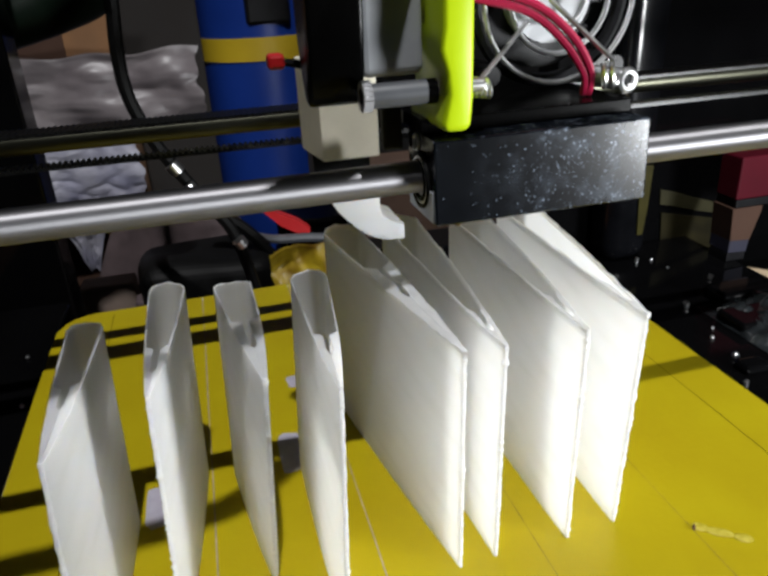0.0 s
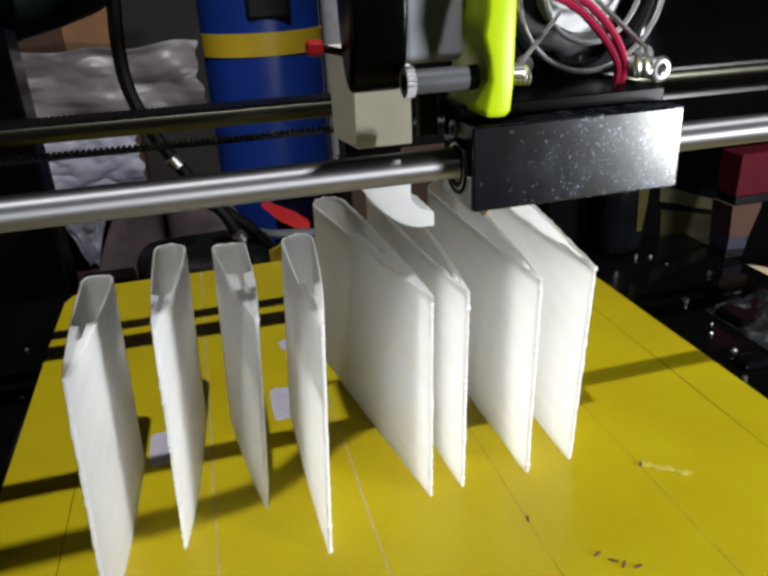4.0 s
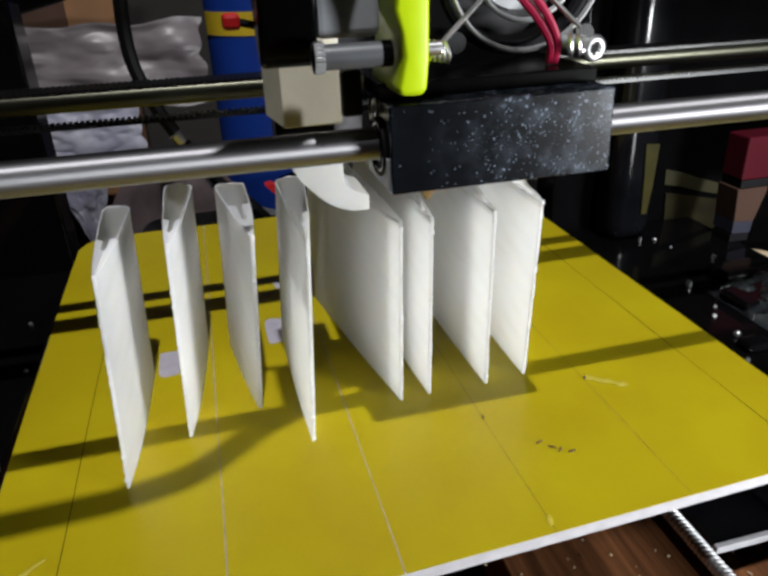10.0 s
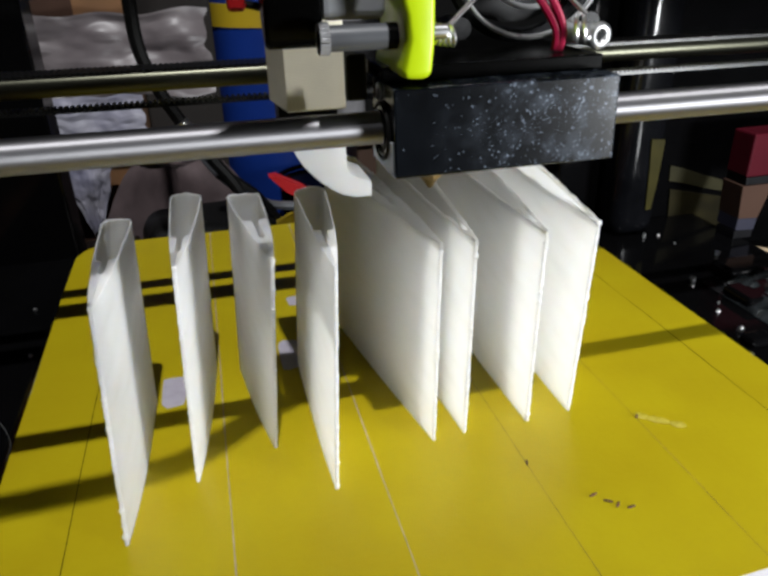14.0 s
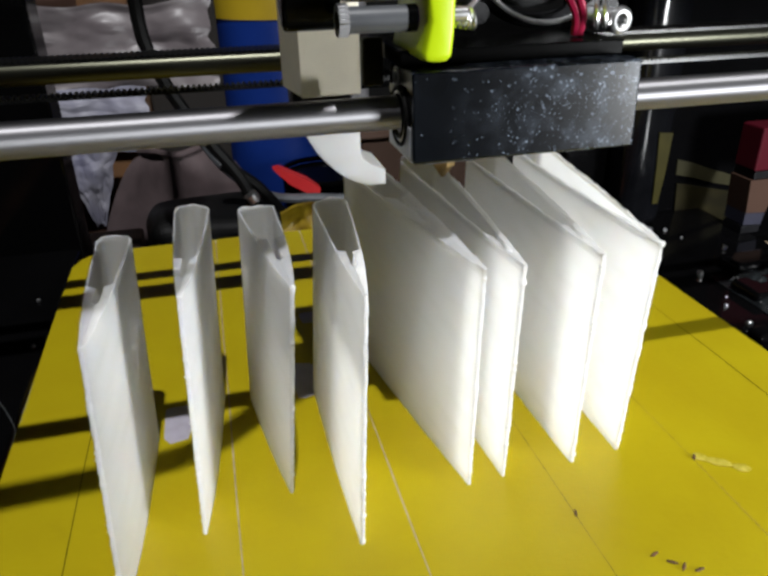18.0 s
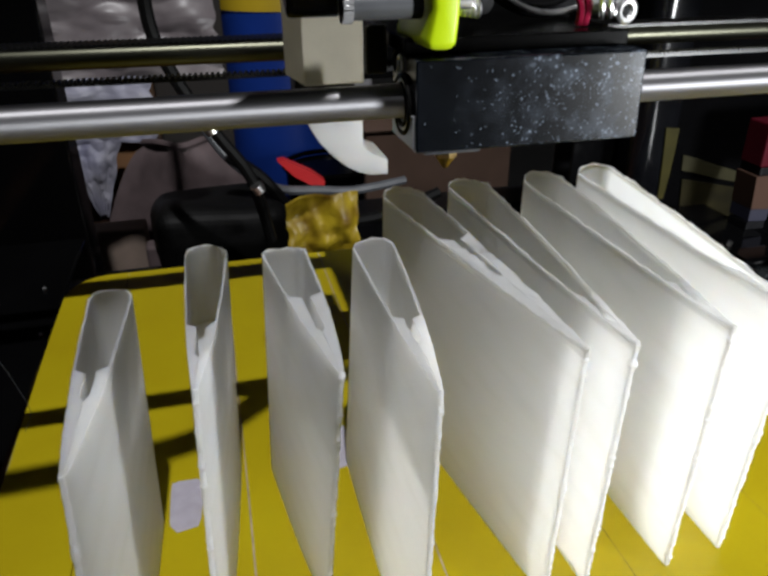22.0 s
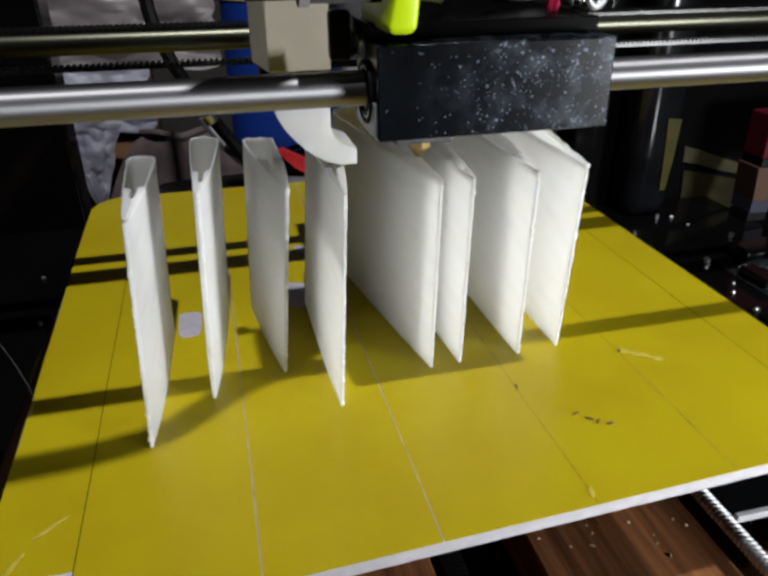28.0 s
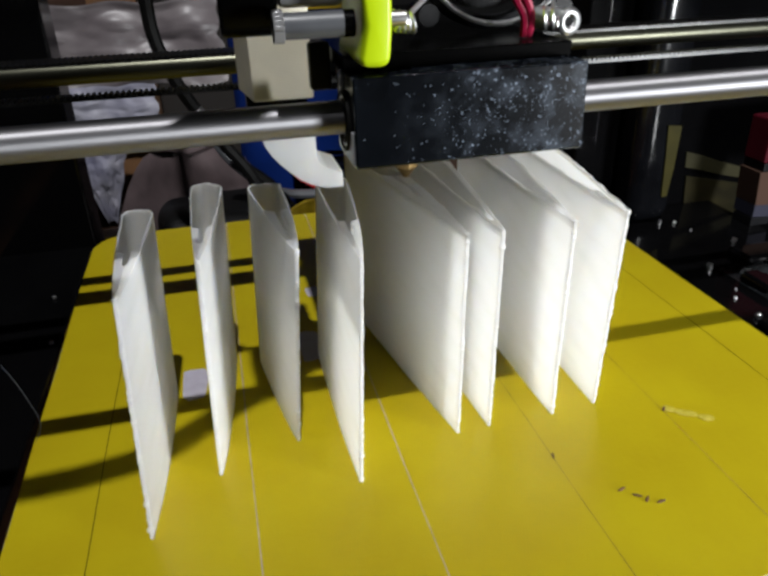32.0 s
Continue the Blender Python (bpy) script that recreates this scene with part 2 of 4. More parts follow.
def speckled(m):
    """Pale dots of wear on a dark face and painted lamp sheen, most toward one end."""
    nt = m.node_tree
    p = nt.nodes["Principled BSDF"]
    old = p.inputs["Base Color"].links[0].from_socket

    def maths(op, a, b):
        q = nt.nodes.new("ShaderNodeMath")
        q.operation = op
        for k, val in enumerate((a, b)):
            if isinstance(val, float):
                q.inputs[k].default_value = val
            else:
                nt.links.new(val, q.inputs[k])
        return q.outputs[0]
    tc = nt.nodes.new("ShaderNodeTexCoord")
    sep = nt.nodes.new("ShaderNodeSeparateXYZ")
    nt.links.new(tc.outputs["Object"], sep.inputs[0])
    along = nt.nodes.new("ShaderNodeMapRange")
    along.inputs["From Min"].default_value, along.inputs["From Max"].default_value = -0.056, -0.008
    along.inputs["To Min"].default_value, along.inputs["To Max"].default_value = 0.03, 1.0
    along.interpolation_type = "SMOOTHSTEP"
    nt.links.new(sep.outputs["X"], along.inputs["Value"])
    # haze puts the sheen at the lit end into the base colour
    haze = nt.nodes.new("ShaderNodeTexNoise")
    haze.inputs["Scale"].default_value, haze.inputs["Detail"].default_value = 120, 6
    nt.links.new(tc.outputs["Object"], haze.inputs["Vector"])
    total = maths("MULTIPLY", maths("MULTIPLY", maths("SUBTRACT", haze.outputs["Fac"], 0.46), 0.75), along.outputs["Result"])
    for size, share, dot in ((430.0, 0.30, 0.24), (900.0, 0.42, 0.28), (1700.0, 0.50, 0.30)):
        v = nt.nodes.new("ShaderNodeTexVoronoi")
        v.inputs["Scale"].default_value = size
        warp = nt.nodes.new("ShaderNodeTexNoise")
        warp.inputs["Scale"].default_value, warp.inputs["Detail"].default_value = size * 2.0, 2
        nt.links.new(tc.outputs["Object"], warp.inputs["Vector"])
        push = nt.nodes.new("ShaderNodeVectorMath")
        push.operation = "MULTIPLY_ADD"
        push.inputs[1].default_value = (0.9 / size, 0.9 / size, 0.9 / size)
        nt.links.new(warp.outputs["Color"], push.inputs[0])
        nt.links.new(tc.outputs["Object"], push.inputs[2])
        nt.links.new(push.outputs[0], v.inputs["Vector"])
        pick = nt.nodes.new("ShaderNodeSeparateColor")
        nt.links.new(v.outputs["Color"], pick.inputs[0])
        dense = maths("MULTIPLY", maths("MULTIPLY", along.outputs["Result"], haze.outputs["Fac"]), 2 * share)
        on = maths("LESS_THAN", pick.outputs[0], dense)
        near = maths("LESS_THAN", v.outputs["Distance"], maths("MULTIPLY", pick.outputs[1], dot * 1.6))
        total = maths("ADD", total, maths("MULTIPLY", maths("MULTIPLY", on, near), maths("MULTIPLY", pick.outputs[2], 0.50)))
    mix = nt.nodes.new("ShaderNodeMixRGB")
    mix.inputs[2].default_value = (0.25, 0.30, 0.38, 1)
    mix.use_clamp = True
    nt.links.new(maths("MAXIMUM", total, 0.0), mix.inputs[0])
    nt.links.new(old, mix.inputs[1])
    nt.links.new(mix.outputs[0], p.inputs["Base Color"])
    return m


ANODISED = speckled(material("worn_black_metal", (0.002, 0.0028, 0.0042), 0.185, 0.0, vary=0.3, scale=50, spec=0.55))


# ---- mesh helpers; all lengths here in centimetres ----
def finish(bm, name, mat, smooth=False):
    me = bpy.data.meshes.new(name)
    bm.normal_update()
    bm.to_mesh(me)
    bm.free()
    me.materials.append(mat)
    if smooth:
        me.polygons.foreach_set("use_smooth", [True] * len(me.polygons))
        me.set_sharp_from_angle(angle=radians(40))
    return me


def part(name, bm, mat, parent=None, label="", smooth=False):
    ob = new(name, finish(bm, name, mat, smooth))
    if parent:
        ob.parent = parent
    if label:
        ob["label"] = label
    return ob


def thing(name, at=(0, 0, 0), **tags):
    ob = new(name)
    ob.empty_display_size = 0.01
    ob.location = Vector(at) * K
    return tagged(ob, **tags)


def box(bm, lo, hi, bevel=0.0, seg=2):
    lo, hi = Vector(lo) * K, Vector(hi) * K
    m = Matrix.Translation((lo + hi) / 2) @ Matrix.Diagonal((*(hi - lo), 1))
    g = bmesh.ops.create_cube(bm, size=1, matrix=m)
    if bevel:
        edges = {e for q in g["verts"] for e in q.link_edges}
        bmesh.ops.bevel(bm, geom=list(edges), offset=bevel * K, segments=seg, affect="EDGES", profile=0.5)
    return bm


def rod(bm, a, b, r, seg=20, r2=None):
    a, b = Vector(a) * K, Vector(b) * K
    d = b - a
    m = Matrix.Translation((a + b) / 2) @ d.to_track_quat("Z", "Y").to_matrix().to_4x4()
    bmesh.ops.create_cone(bm, cap_ends=True, segments=seg, radius1=r * K, radius2=(r if r2 is None else r2) * K, depth=d.length, matrix=m)
    return bm


def tube(bm, pts, r, seg=8, closed=False):
    """A round tube through points."""
    pts = [Vector(p) * K for p in pts]
    rings, n, q, last = [], len(pts), None, None
    for i, p in enumerate(pts):
        a = pts[(i - 1) % n] if (closed or i) else p
        b = pts[(i + 1) % n] if (closed or i < n - 1) else p
        d = (b - a).normalized()
        q = last.rotation_difference(d) @ q if q else d.to_track_quat("Z", "Y")
        last = d
        rings.append([bm.verts.new(p + q @ Vector((math.cos(2 * math.pi * k / seg) * r * K, math.sin(2 * math.pi * k / seg) * r * K, 0))) for k in range(seg)])
    for i in range(n if closed else n - 1):
        s, e = rings[i], rings[(i + 1) % n]
        for k in range(seg):
            bm.faces.new((s[k], s[(k + 1) % seg], e[(k + 1) % seg], e[k]))
    if not closed:
        bm.faces.new(rings[0][::-1])
        bm.faces.new(rings[-1])
    return bm


def smooth_path(pts, n=6):
    """Points along a Catmull-Rom curve."""
    pts = [Vector(p) for p in pts]
    q = [pts[0]] + pts + [pts[-1]]
    out = []
    for i in range(1, len(q) - 2):
        for k in range(n):
            t = k / n
            a, b, c, d = q[i - 1], q[i], q[i + 1], q[i + 2]
            out.append(0.5 * (2 * b + (c - a) * t + (2 * a - 5 * b + 4 * c - d) * t * t + (3 * b - a - 3 * c + d) * t ** 3))
    return out + [pts[-1]]


def ring(bm, centre, axis, r, thick, seg=40, tseg=8):
    q = Vector(axis).to_track_quat("Z", "Y")
    pts = [Vector(centre) + q @ Vector((math.cos(2 * math.pi * k / seg) * r, math.sin(2 * math.pi * k / seg) * r, 0)) for k in range(seg)]
    return tube(bm, pts, thick, tseg, closed=True)


def prism(bm, outline, y0, y1):
    """A profile in x and z, drawn out along y."""
    a = [bm.verts.new((x * K, y0 * K, z * K)) for x, z in outline]
    b = [bm.verts.new((x * K, y1 * K, z * K)) for x, z in outline]
    n = len(outline)
    bm.faces.new(a)
    bm.faces.new(b[::-1])
    for i in range(n):
        bm.faces.new((a[i], b[i], b[(i + 1) % n], a[(i + 1) % n]))
    bmesh.ops.recalc_face_normals(bm, faces=bm.faces)
    return bm


def rounded(bm, r):
    bmesh.ops.bevel(bm, geom=[e for e in bm.edges if e.calc_face_angle(0) > 0.6], offset=r * K, segments=3, affect="EDGES", profile=0.5)
    return bm


# ---- room ----
def room():
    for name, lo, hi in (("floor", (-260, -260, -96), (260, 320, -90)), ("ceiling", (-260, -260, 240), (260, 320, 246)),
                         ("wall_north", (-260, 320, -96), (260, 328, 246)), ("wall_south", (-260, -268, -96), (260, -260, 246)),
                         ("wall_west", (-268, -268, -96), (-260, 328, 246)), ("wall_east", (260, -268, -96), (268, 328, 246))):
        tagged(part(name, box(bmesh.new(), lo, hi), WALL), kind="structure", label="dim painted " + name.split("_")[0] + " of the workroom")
    t = tagged(part("ceiling_lamp", rod(bmesh.new(), (-4, -74, 232), (-4, -74, 240), 9, 32), material("lamp_housing", (0.7, 0.7, 0.7), 0.4), None, "", True), "round white ceiling lamp housing", "lamp")
    return t


room()

# ---- the machine's still parts ----
ROD_Y, ROD_Z = 1.05, 10.46
REAR_Y, REAR_Z = 12.1, 10.3
BELT_Y = 10.4


def rods():
    for y, z, mat, label in ((ROD_Y, ROD_Z, STEEL, "polished steel front guide rod of the gantry"), (REAR_Y, REAR_Z, SHADED_STEEL, "polished steel rear guide rod of the gantry")):
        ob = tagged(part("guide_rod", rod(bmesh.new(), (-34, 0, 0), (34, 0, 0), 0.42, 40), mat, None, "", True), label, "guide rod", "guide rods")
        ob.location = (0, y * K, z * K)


rods()


def belt(z, up, near, tooth=0.08):
    bm = bmesh.new()
    s = 1 if up else -1
    box(bm, (-44, near, z - 0.05), (44, BELT_Y + 0.3, z + 0.05))
    for i in range(-220, 221):
        x = i * 0.2
        lo, hi = sorted((z + 0.05 * s, z + (0.05 + tooth) * s))
        box(bm, (x - 0.055, near, lo), (x + 0.055, BELT_Y + 0.3, hi))
    return tagged(part("drive_belt", bm, BELT), "black toothed rubber drive belt run", "belt", "drive belts")


BELT_LOW = belt(9.68, True, BELT_Y - 0.3)
BELT_HIGH = belt(10.98, True, BELT_Y - 1.0, 0.03)


def frame_parts():
    f = thing("printer_frame", (0, 26, -8), label="black glossy acrylic printer frame with uprights", category="printer frame")
    def p(name, lo, hi, mat=GLOSS, bevel=0.15):
        lo, hi = (lo[0], lo[1] - 26, lo[2] + 8), (hi[0], hi[1] - 26, hi[2] + 8)
        return part(name, box(bmesh.new(), lo, hi, bevel), mat, f)
    p("upright", (-32, 27.2, -8), (-18.2, 30, 40))
    p("upright", (15, 27.2, -8), (40, 30, 40))
    part("post", box(bmesh.new(), (18.0, -2, 3.4), (21.5, 1.2, 48), 1.2, 6), SMOKED, f, "rounded smoked acrylic post", True)
    p("crossbar", (-18.15, 27.5, -8), (14.95, 29.5, -6.4))
    p("side_rail", (-24, -12, -8), (-18.4, 27.2, -2.5))
    p("side_rail", (11.9, -12, -8), (27, 27.1, -4.6))
    p("tray", (7.35, -0.85, -5.75), (11.85, 8, -5.45), SMOKED, 0.03)
    p("tray_edge", (7.32, -1.10, -5.72), (11.85, -0.86, -5.40), PALE, 0.03)
    return f


frame_parts()


def base():
    t = thing("base_board", (0, 0, -10), label="brown wooden base boards under the print bed", category="base board")
    for lo, hi in (((-30, -16, 0), (-3.7, 27, 2.5)), ((0.3, -16, 0), (7.45, 27, 2.5)), ((8.8, -16, 0), (11.8, 27, 2.4))):
        part("board", box(bmesh.new(), lo, hi, 0.1), WOOD, t)
    part("backing", box(bmesh.new(), (-30, -16, -0.6), (30, 30, -0.02)), BLACK, t)
    bm = bmesh.new()
    n, p = 20, 0.2
    profile = ((0.0, 0.22), (0.07, 0.22), (0.11, 0.31), (0.16, 0.31))
    rings = []
    for k in range(4 * int(30 / p)):
        y, r = -14 + k // 4 * p + profile[k % 4][0], profile[k % 4][1]
        rings.append([bm.verts.new(((6.9 + r * math.cos(2 * math.pi * j / n)) * K, (y + p * j / n) * K, (-5.6 + r * math.sin(2 * math.pi * j / n)) * K)) for j in range(n)])
    for k in range(len(rings) - 4):
        for j in range(n):
            a, b = rings[k], rings[k + 1]
            if j < n - 1:
                bm.faces.new((a[j], a[j + 1], b[j + 1], b[j]))
            else:
                bm.faces.new((a[j], rings[k + 4][0], rings[k + 5][0] if k + 5 < len(rings) else b[j], b[j]) if k + 5 < len(rings) else (a[j], rings[k + 4][0], b[j]))
    bmesh.ops.recalc_face_normals(bm, faces=bm.faces)
    tagged(part("threaded_rod", bm, THREAD), "steel threaded rod beside the wooden base board", "threaded rod")
    bm = box(bmesh.new(), (-3.2, -16, -8.0), (-2.4, 27, -7.85))
    for i in range(-80, 135):
        box(bm, (-3.2, i * 0.2 - 0.06, -7.85), (-2.4, i * 0.2 + 0.06, -7.76))
    tagged(part("drive_belt", bm, RUBBER), "black toothed belt in the slot of the base", "belt", "drive belts")
    rng = random.Random(5)
    chips = bmesh.new()
    for _ in range(120):
        x, y = rng.uniform(-9, 11), rng.uniform(-8, 5)
        if -3.9 < x < -0.8 or 7.1 < x < 9.0:
            continue
        a, l = rng.uniform(0, 6.3), rng.choice((0.04, 0.05, 0.07, 0.09, 0.13))
        w = rng.uniform(0.02, 0.06)
        m = Matrix.Translation((x * K, y * K, -7.47 * K)) @ Matrix.Rotation(a, 4, "Z") @ Matrix.Diagonal((l * K, w * K, 0.05 * K, 1))
        bmesh.ops.create_icosphere(chips, subdivisions=1, radius=1, matrix=m)
    tagged(part("filament_chips", chips, CHIP), "scattered pale plastic chips on the base board", "debris", kind="stuff")


base()


# ---- print bed, built at its travel's zero ----
BED = thing("print_bed", (0, 0, 0), label="print bed board covered with yellow masking tape strips", category="print bed")
SEAMS = (-17.045, -14.42, -9.93, -5.33, -0.82, 3.75, 8.35, 10.4)


def bed_end(x, back):
    """The board's edge in y at x; its far corners are rounded."""
    r = 1.9
    if not back:
        return -3.73 + 0.0356 * x
    d = max(0.0, r - min(x + 17.05, 10.4 - x))
    return 25.0 - (r - math.sqrt(max(0.0, r * r - d * d)))


def slab(bm, x0, x1, front, back, z0, z1, cols, rows, wave=0.0):
    """A flat strip whose ends follow two curves, with a closed rim."""
    top, low = [], []
    for i in range(cols + 1):
        x = x0 + (x1 - x0) * i / cols
        f, b = front(x), back(x)
        ct, cl = [], []
        for k in range(rows + 1):
            y = f + (b - f) * k / rows
            dx = wave * math.sin(y * 1.9 + x0) if 0 < i < cols or wave == 0 else wave * math.sin(y * 0.7 + round(x * 10))
            if x < -16.9:
                dx += max(0.0, 0.36 - 0.018 * y)
            ct.append(bm.verts.new(((x + dx) * K, y * K, (z1 + 0.003 * math.sin(y * 1.3 + x * 2)) * K)))
            cl.append(bm.verts.new(((x + dx) * K, y * K, z0 * K)))
        top.append(ct)
        low.append(cl)
    for i in range(cols):
        for k in range(rows):
            bm.faces.new((top[i][k], top[i + 1][k], top[i + 1][k + 1], top[i][k + 1]))
            bm.faces.new((low[i][k], low[i][k + 1], low[i + 1][k + 1], low[i + 1][k]))
        for k in (0, rows):
            bm.faces.new((top[i][k], low[i][k], low[i + 1][k], top[i + 1][k]))
    for i in (0, cols):
        for k in range(rows):
            bm.faces.new((top[i][k], top[i][k + 1], low[i][k + 1], low[i][k]))
    bmesh.ops.recalc_face_normals(bm, faces=bm.faces)
    return bm


def bed():
    part("board", slab(bmesh.new(), -17.05, 10.4, lambda x: bed_end(x, False) + 0.006 * math.sin(x * 5), lambda x: bed_end(x, True), -0.42, -0.03, 60, 6), BOARD, BED, "white board with a rough cut edge")
    for i in range(len(SEAMS) - 1):
        gap = 0.021 if SEAMS[i] in (-9.93, -5.33) else 0.008
        gap2 = 0.021 if SEAMS[i + 1] in (-9.93, -5.33) else 0.008
        front = (lambda x: -2.7 + 0.05 * math.sin(x * 4) + 0.1 * (x + 17)) if i == 0 else (lambda x: bed_end(x, False) + 0.01)
        part("tape_strip", slab(bmesh.new(), SEAMS[i] + gap, SEAMS[i + 1] - gap2, front, lambda x: bed_end(x, True) - 0.02, -0.028, 0.0, 8, 40, 0.008), YELLOW, BED)
    for x in (-9.93, -5.33):
        part("seam", slab(bmesh.new(), x - 0.02, x + 0.02, lambda x: bed_end(x, False) + 0.1, lambda x: 24.5, -0.02, -0.003, 1, 60, 0.008), PALE_SEAM, BED, "pale line of bare board in a tape seam")
    for x in (-14.42, 8.35):
        part("seam", slab(bmesh.new(), x - 0.012, x + 0.012, lambda x: bed_end(x, False) + 0.1, lambda x: 24.5, -0.02, 0.002, 1, 60, 0.008), RUBBER, BED, "dark line of dirt in a tape seam")
    for x in (-0.82, 3.75):
        part("seam", slab(bmesh.new(), x - 0.012, x + 0.012, lambda x: bed_end(x, False) + 0.1, lambda x: 24.5, -0.02, 0.001, 1, 60, 0.008), BROWN_SEAM, BED, "faint brown line of a tape seam")
    rng = random.Random(11)

    def patch(x, y, w, h, mat, label):
        bm = bmesh.new()
        def side(v):
            return math.copysign(abs(v) ** 0.45, v)
        pts = [(x + w * side(math.cos(a)) * rng.uniform(0.85, 1.05), y + h * side(math.sin(a)) * rng.uniform(0.85, 1.05)) for a in (2 * math.pi * k / 11 for k in range(11))]
        lo = [bm.verts.new((px * K, py * K, -0.01 * K)) for px, py in pts]
        hi = [bm.verts.new((px * K, py * K, 0.012 * K)) for px, py in pts]
        bm.faces.new(hi)
        for k in range(11):
            bm.faces.new((lo[k], lo[(k + 1) % 11], hi[(k + 1) % 11], hi[k]))
        part("patch", bm, mat, BED, label)
    patch(-11.65, 8.9, 0.5, 1.0, LILAC, "pale bare patch in the tape")
    patch(-7.1, 10.3, 0.5, 1.15, LILAC, "pale bare patch in the tape")
    patch(-6.35, 14.9, 0.35, 0.5, LILAC, "pale bare patch in the tape")
    for x, y, a in ((0.46, -0.06, 0.3), (0.75, -0.4, -0.6), (1.27, -0.78, 0.1), (0.95, -0.6, 0.8), (3.82, 2.88, 0.9), (-0.8, 1.76, 1.2)):
        bm = bmesh.new()
        bmesh.ops.create_icosphere(bm, subdivisions=1, radius=1, matrix=Matrix.Translation((x * K, y * K, 0.02 * K)) @ Matrix.Rotation(a, 4, "Z") @ Matrix.Diagonal((0.17 * K, 0.05 * K, 0.03 * K, 1)))
        part("crumb", bm, CRUMB, BED)
    for x, y, a, l in ((4.0, 2.85, -0.7, 0.25), (4.4, 2.5, -0.6, 0.45), (4.9, 2.1, -0.5, 0.3), (-15.2, -0.9, 0.7, 0.6), (-15.9, -2.0, 1.1, 0.5), (-0.8, -3.3, 1.3, 0.25)):
        bm = bmesh.new()
        bmesh.ops.create_icosphere(bm, subdivisions=1, radius=1, matrix=Matrix.Translation((x * K, y * K, 0.012 * K)) @ Matrix.Rotation(a, 4, "Z") @ Matrix.Diagonal((l * K, (0.2 if x > 3 else 0.09) * K, 0.012 * K, 1)))
        part("smear", bm, SMEAR, BED)


bed()

# blades: base tip, upper tip, back left, back mid, back right (upper), lean of the base
BLADES = (
    ((-12.77, 1.72), (-12.42, 2.45), (-12.80, 8.30), (-12.36, 8.65), (-11.86, 8.30), -0.36),
    ((-10.84, 3.75), (-10.50, 4.20), (-10.74, 10.20), (-10.24, 10.75), (-9.68, 10.05), -0.36),
    ((-8.35, 4.70), (-7.88, 4.05), (-8.84, 9.70), (-8.30, 9.95), (-7.72, 9.75), -0.34),
    ((-6.77, 2.31), (-6.30, 3.05), (-6.53, 9.55), (-5.92, 10.00), (-5.42, 9.55), -0.42),
    ((-3.25, 3.67), (-3.12, 3.68), (-4.83, 13.10), (-4.25, 13.90), (-3.55, 13.30), -0.12),
    ((-2.15, 3.71), (-2.08, 3.60), (-2.60, 13.40), (-1.95, 14.10), (-1.25, 13.40), -0.08),
    ((0.11, 3.72), (0.15, 3.62), (0.00, 13.30), (0.72, 14.25), (1.36, 13.60), -0.08),
    ((1.74, 3.88), (2.00, 3.84), (2.10, 13.60), (2.95, 14.45), (3.56, 14.05), -0.18),
)
TALL = 7.0


SIDE_STEPS = 40
TIPS = {0: (0.33, 0.48), 1: (0.20, 0.40), 2: (0.28, 0.57), 3: (0.26, 0.42), 4: (0.36, 0.62)}  # where the hollows begin


def loop_of(tip, bl, bk, br):
    """The outline of a blade: a sharp edge in front, sides that bow out, a round back."""
    def bow(a, b, s, n=SIDE_STEPS):
        a, b = Vector(a), Vector(b)
        nrm = Vector((-(b - a).y, (b - a).x)).normalized()
        return [a + (b - a) * (k / n) + nrm * (s * math.sin(math.pi * (k / n) ** 0.8)) for k in range(1, n + 1)]
    t = Vector(tip)
    right = bow(t + Vector((0.05, 0)), br, -0.10)
    left = bow(t + Vector((-0.05, 0)), bl, 0.06)[::-1]
    arc = smooth_path([Vector((*br, 0)), Vector(((br[0] + bk[0]) / 2 + 0.10, (br[1] + bk[1]) / 2 + 0.12, 0)), Vector((*bk, 0)), Vector(((bl[0] + bk[0]) / 2 - 0.10, (bl[1] + bk[1]) / 2 + 0.12, 0)), Vector((*bl, 0))], 3)[1:-1]
    return [t + Vector((0.05, -0.02))] + right + [p.xy for p in arc] + left + [t + Vector((-0.05, -0.02))]


def hollow_of(pts, short):
    """The hollow inside an outline: closed in front, then a narrow slot, then one thin wall all round."""
    n, m = len(pts), SIDE_STEPS
    ins = [None] * n
    shut, slot = short if short else (0.10, 0.22)
    for k in range(m + 1):
        r, l = pts[k], pts[n - 1 - k]
        mid, d = (r + l) / 2, (r - l) / 2
        s, h = k / m, (r - l).length / 2
        w = 0.004 if s < shut else (min(0.07 + 0.05 * s, h * 0.5) if s < slot else max(h - 0.042, 0.01))
        ins[k], ins[n - 1 - k] = mid + d.normalized() * w, mid - d.normalized() * w
    for j in range(m + 1, n - 1 - m):
        d = (pts[j + 1] - pts[j - 1]).normalized()
        ins[j] = pts[j] + Vector((-d.y, d.x)) * 0.042
    return ins


